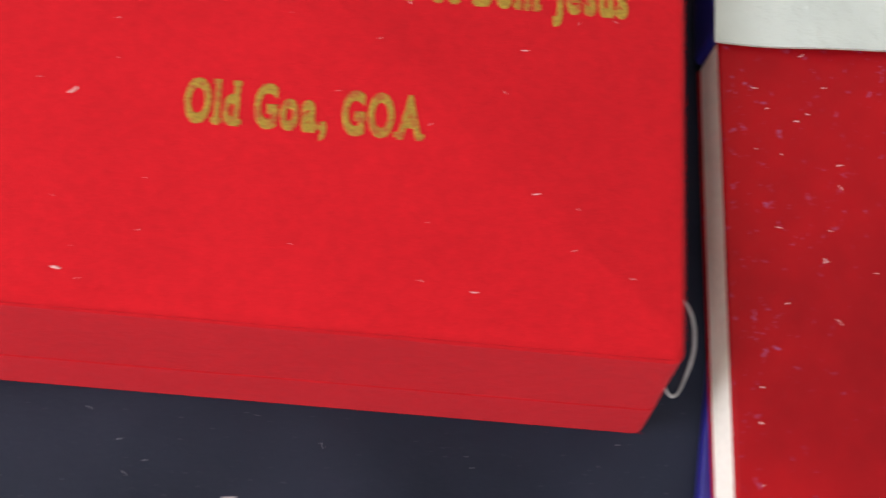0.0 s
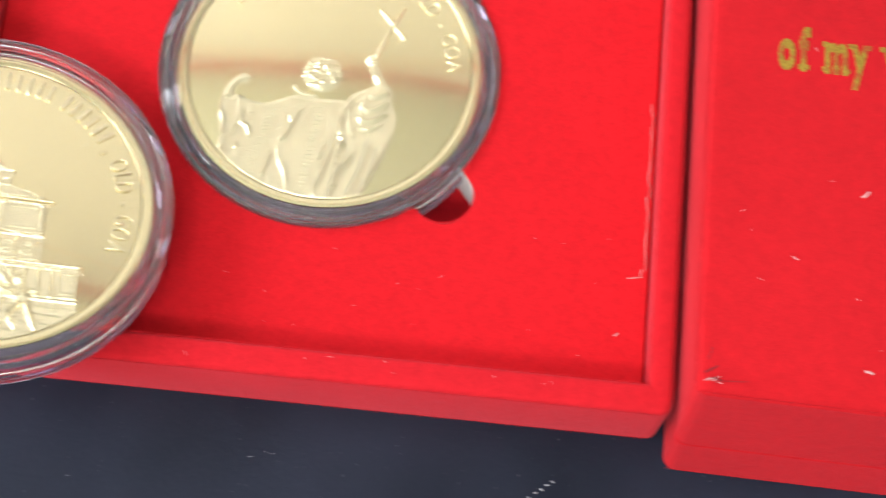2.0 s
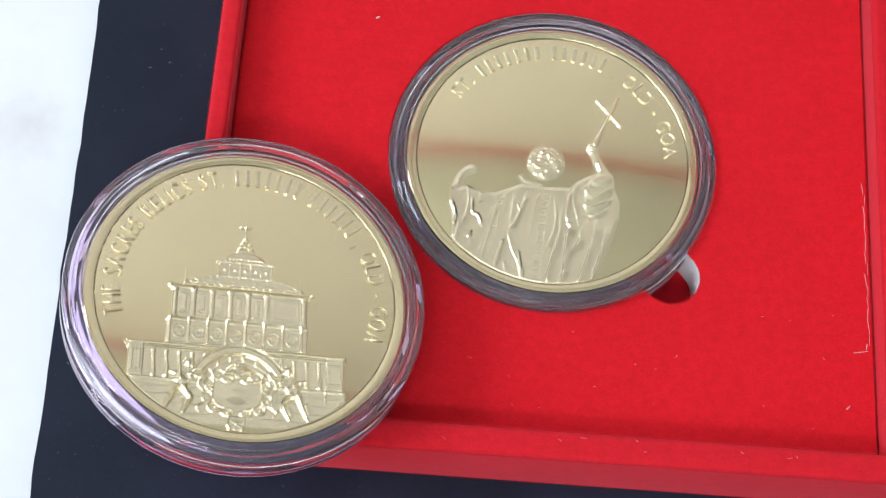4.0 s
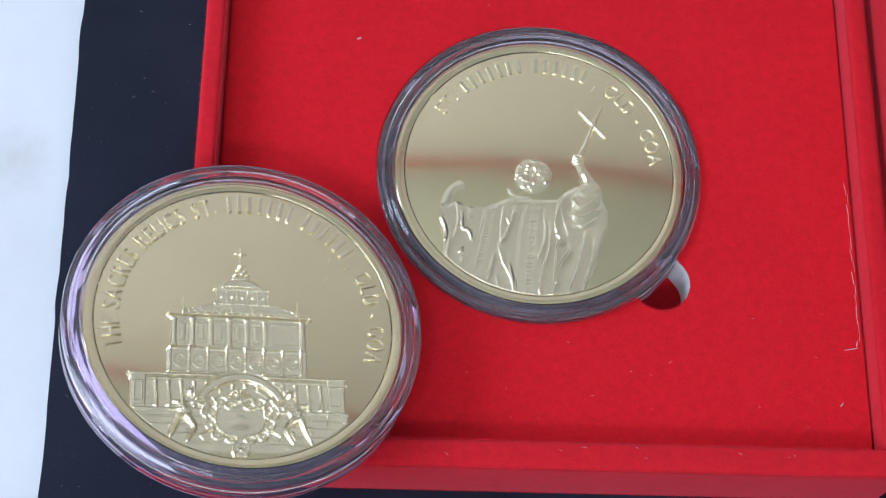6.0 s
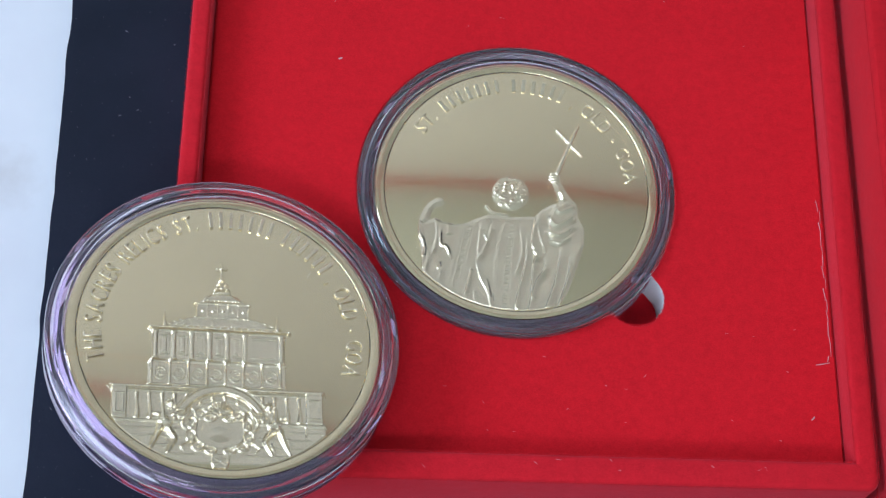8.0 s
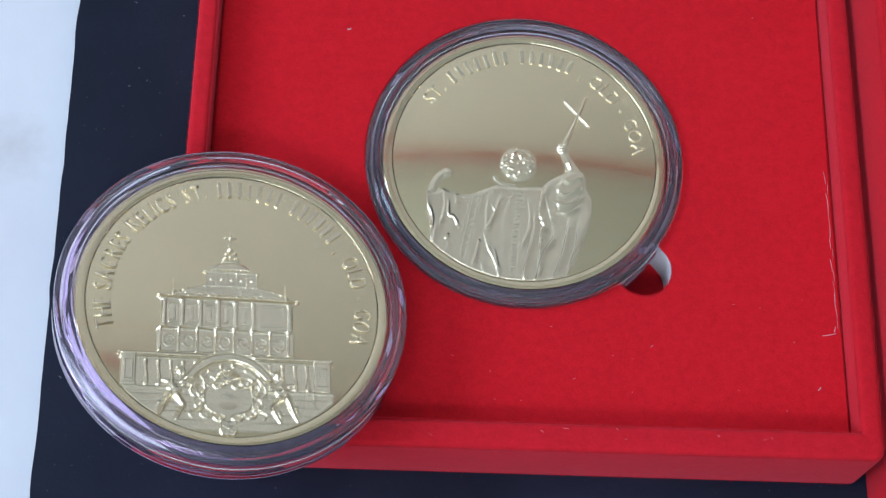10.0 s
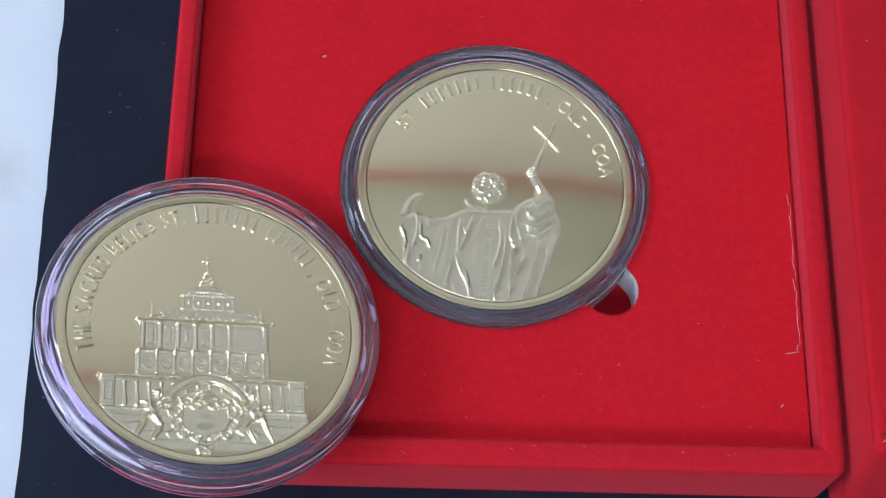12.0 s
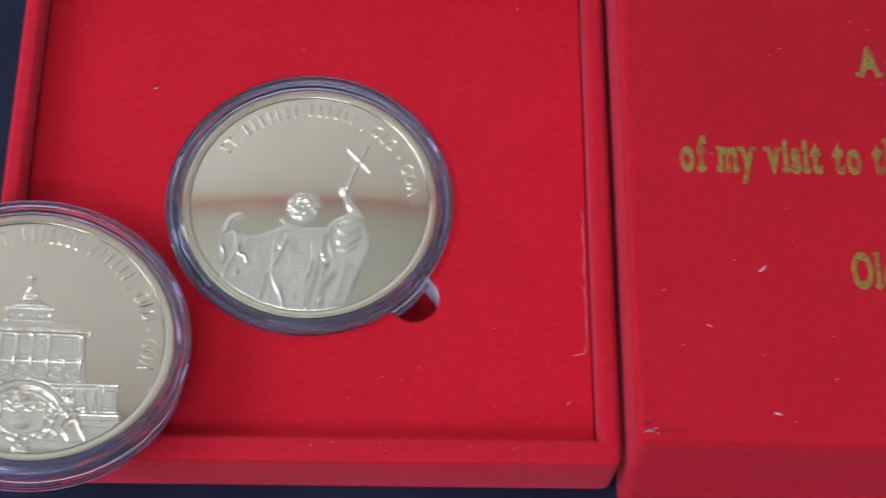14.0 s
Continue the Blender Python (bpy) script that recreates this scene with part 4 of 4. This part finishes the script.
book = thing("red_book", "red laminated book with cream page edges beside the box", "book")
part("page_block", skewed(block((0.2192, -0.080, 0.0048), (0.330, 0.0500, 0.0160), 0.0004), -0.027), PAGES, book, "cream page edges")
part("front_cover", skewed(block((0.2187, -0.0815, 0.01605), (0.331, 0.0560, 0.0174), 0.0006), -0.027), COVER, book)
part("back_cover", skewed(block((0.2190, -0.0815, 0.0035), (0.331, 0.0500, 0.00475), 0.0005), -0.027), COVER, book)
case = thing("blue_folder", "dark blue folder lying under and behind the red book", "folder")
part("lower_panel", skewed(block((0.2252, -0.100, 0.0003), (0.335, 0.150, 0.0034), 0.0005), 0.09), BLUE, case)
part("spine", block((0.2186, 0.0508, 0.0035), (0.232, 0.150, 0.0160), 0.001), BLUE, case)
bm = bmesh.new()
bmesh.ops.create_grid(bm, x_segments=60, y_segments=50, size=0.5, matrix=Matrix.Translation((0.2798, 0.0953, 0.0192)) @ Matrix.Diagonal((0.124, 0.094, 1, 1)))
for v in bm.verts:
    v.co.z += 0.0009 * noise.noise((v.co.x * 60, v.co.y * 90, 2)) + 0.0004 * noise.noise((v.co.x * 20, v.co.y * 300, 7))
    v.co.y += 0.0011 * noise.noise((v.co.x * 40, 1.5, 9)) + (v.co.x - 0.218) * 0.035
bmesh.ops.solidify(bm, geom=bm.faces[:], thickness=0.0006)
single("plastic_sleeve", bm, FILM, "crinkled white plastic sleeve lying over the red book", "sleeve", smooth=60)

# ---- velvet fuzz on the worn edges ----


def fuzz(name, lines, material, label, seed):
    """Short pile standing off the edges; lines of (from, to, outward way, count)."""
    rng = random.Random(seed)
    verts, faces = [], []
    for a, b, way, count in lines:
        a, b, way = Vector(a), Vector(b), Vector(way)
        along = (b - a).normalized()
        for _ in range(count):
            p = a.lerp(b, rng.random()) * MM
            tip = p + (way * rng.uniform(0.10, 0.34) + along * rng.uniform(-0.22, 0.22) + Vector((rng.uniform(-0.1, 0.1), rng.uniform(-0.1, 0.1), rng.uniform(-0.06, 0.16)))) * MM
            side = along * 0.028 * MM
            n = len(verts)
            verts += [tuple(p - side - way * 0.08 * MM), tuple(p + side - way * 0.08 * MM), tuple(tip)]
            faces.append((n, n + 1, n + 2))
    me = bpy.data.meshes.new(name)
    me.from_pydata(verts, [], faces)
    me.materials.append(material)
    return tagged(new(name, me), label, "velvet pile", kind="stuff")


fuzz("tray_pile", [((OX0 + OR, OY0, ZR - 0.4), (OX1 - OR, OY0, ZR - 0.4), (0, -0.7, 0.7), 2600), ((IX0, IY0, ZR - 0.3), (IX1, IY0, ZR - 0.3), (0, 0.7, 0.7), 2200), ((IX1, IY0, ZR - 0.3), (IX1, IY1, ZR - 0.3), (-0.7, 0, 0.7), 2000),
                   ((OX1, OY0 + OR, ZR - 0.4), (OX1, OY1 - OR, ZR - 0.4), (0.7, 0, 0.7), 1500), ((OX0, OY0 + OR, ZR - 0.4), (OX0, OY1 - OR, ZR - 0.4), (-0.7, 0, 0.7), 1500), ((IX0, IY0, ZR - 0.3), (IX0, IY1, ZR - 0.3), (0.7, 0, 0.7), 1400),
                   ((OX0 + OR, OY0, 0.6), (OX1 - OR, OY0, 0.6), (0, -1, 0), 1800)], RED_SIDE, "fuzzy red pile along the tray edges", 21)
notch_way = [(NC[0] + NR * math.cos(radians(a)), NC[1] + NR * math.sin(radians(a)), ZI - 0.05) for a in range(-150, 60, 10)]
fuzz("notch_pile", [(a, b, ((NC[0] - a[0]) / NR, (NC[1] - a[1]) / NR, 0.2), 26) for a, b in zip(notch_way, notch_way[1:])], RED, "fuzzy red pile round the finger notch", 22)
fuzz("box_pile", [((LX0 + 0.3, -1.0, 25.6), (LX1 - 0.3, -2.9, 25.6), (0, -0.7, 0.7), 2200), ((LX0 + 0.05, 0.5, 25.4), (LX0 + 0.05, LY1, 25.4), (-0.7, 0, 0.7), 1800), ((LX1 - 0.05, 0.0, 25.4), (LX1 - 0.05, LY1, 25.4), (0.7, 0, 0.7), 1500),
                  ((LX0 + 0.3, -5.8, 0.6), (LX1 - 0.3, -7.8, 0.6), (0, -1, 0), 1600)], RED_DIM, "fuzzy red pile along the box edges", 23)

# ---- lint, scuffs and a loop of thread ----


def fibres(name, spots, z, material, label, seed):
    rng = random.Random(seed)
    bm = bmesh.new()
    for x, y, length, thick, *way in spots:
        a, bend = rng.uniform(-0.7, 0.7), rng.uniform(-1.2, 1.2)
        if way:
            a, bend = way[0], 0.12
        px, py, prev = x * MM, y * MM, None
        for k in range(5):
            w = thick * MM * (0.6 + 0.4 * math.sin(math.pi * (k + 0.5) / 5))
            cs = [bm.verts.new((px - math.sin(a) * w * s, py + math.cos(a) * w * s, z * MM + (0.00005 + w if s == 0 else 0.00002))) for s in (-1, 0, 1)]
            if prev:
                bm.faces.new((prev[0], cs[0], cs[1], prev[1]))
                bm.faces.new((prev[1], cs[1], cs[2], prev[2]))
            prev = cs
            px, py, a = px + math.cos(a) * length * MM / 4, py + math.sin(a) * length * MM / 4, a + bend / 4
    return single(name, bm, material, label, "lint", "stuff")


rng = random.Random(4)
tray_spots = [(21, 70.4, 0.7, 0.18), (95.6, 10.4, 0.8, 0.12), (97.0, 19.3, 2.2, 0.08, 0.15), (98.9, 19.9, 1.0, 0.08, 1.3), (70, 16.5, 0.6, 0.04), (58, 11, 0.4, 0.04), (64, 15, 0.3, 0.05), (83, 24, 0.5, 0.03)]
tray_spots += [(99.45 + 0.12 * math.sin(2.3 * k), 20.6 + 1.9 * k, 2.1, 0.026 + 0.014 * (k % 3), 1.5 + 0.14 * (k % 2)) for k in range(14)]
tray_spots += [(rng.uniform(35, 98), rng.uniform(5, 28), rng.uniform(0.2, 0.5), rng.uniform(0.015, 0.028)) for _ in range(12)]
tray_spots += [(rng.uniform(3, 98), rng.uniform(74, 90), rng.uniform(0.25, 0.8), rng.uniform(0.02, 0.045)) for _ in range(8)]
fibres("tray_lint", tray_spots, ZI, LINT, "pale lint specks on the red velvet insert", 5)
lid_spots = [(126.2, 28.3, 1.5, 0.2), (126.8, 3.7, 1.2, 0.2), (117, 18.8, 0.9, 0.09), (190, 18.9, 1.0, 0.11), (187.8, 40.3, 1.0, 0.09), (182, 4.4, 1.0, 0.11)]
lid_spots += [(105.8 + 0.3 * k, 0.3 + 0.25 * (k % 3), 0.7, 0.06) for k in range(7)]
lid_spots += [(rng.uniform(108, 208), rng.uniform(2, 80), rng.uniform(0.3, 0.8), rng.uniform(0.025, 0.05)) for _ in range(40)]
fibres("lid_lint", lid_spots, LZ, LINT, "pale lint specks on the red velvet lid", 6)
creases = [(105.8, 1.4, 2.0, 0.14, 0.5), (106.8, 0.9, 1.6, 0.10, -0.35), (106.2, 3.2, 1.8, 0.07, 1.2), (108.6, 0.5, 3.0, 0.05, 0.02)]
fibres("worn_creases", creases, LZ, CREASE, "dark worn creases at the corner of the red velvet box", 12)
rim_spots = [(rng.uniform(30, 102), rng.uniform(0.2, 2.2), rng.uniform(0.3, 0.9), rng.uniform(0.018, 0.035)) for _ in range(8)]
fibres("rim_lint", rim_spots, ZR, LINT, "pale lint along the tray rim", 7)
mat_spots = [(79.6 + 0.78 * k, -17.2 + 0.66 * k, 0.55, 0.12) for k in range(13)]
mat_spots += [(rng.uniform(-22, 210), rng.uniform(-30, -8), rng.uniform(0.3, 1.2), rng.uniform(0.02, 0.04)) for _ in range(24)]
mat_spots += [(rng.uniform(-23, -5), rng.uniform(-5, 95), rng.uniform(0.2, 0.6), rng.uniform(0.02, 0.045)) for _ in range(10)]
mat_spots += [(150.5, -21.0, 2.0, 0.3)]
fibres("mat_scuffs", mat_spots, 0.0, SCUFF, "grey scuffs and dust on the black mat", 8)
book_spots = [(rng.uniform(223, 260), rng.uniform(-30, 51), rng.uniform(0.3, 1.0), rng.uniform(0.05, 0.12)) for _ in range(46)]
fibres("book_dust", book_spots, 17.4, LINT, "pale dust specks on the red book cover", 9)

bm = bmesh.new()
prev = None
for i in range(73):
    a = 2 * math.pi * i / 72
    r = 6.6 + 0.7 * math.sin(3 * a + 1)
    px, py = 216.4 + 0.42 * r * math.cos(a), 6.8 + 1.22 * r * math.sin(a)
    ring = [bm.verts.new(((px + 0.30 * math.cos(b) * math.cos(a)) * MM, (py + 0.30 * math.cos(b) * math.sin(a)) * MM, (0.30 + 0.28 * math.sin(b)) * MM)) for b in (0, 1.05, 2.09, 3.14, 4.19, 5.24)]
    for k in range(6) if prev else ():
        bm.faces.new((prev[k], prev[(k + 1) % 6], ring[(k + 1) % 6], ring[k]))
    prev = ring
single("thread_loop", bm, SCUFF, "grey loop of thread lying on the black mat", "thread", smooth=60)
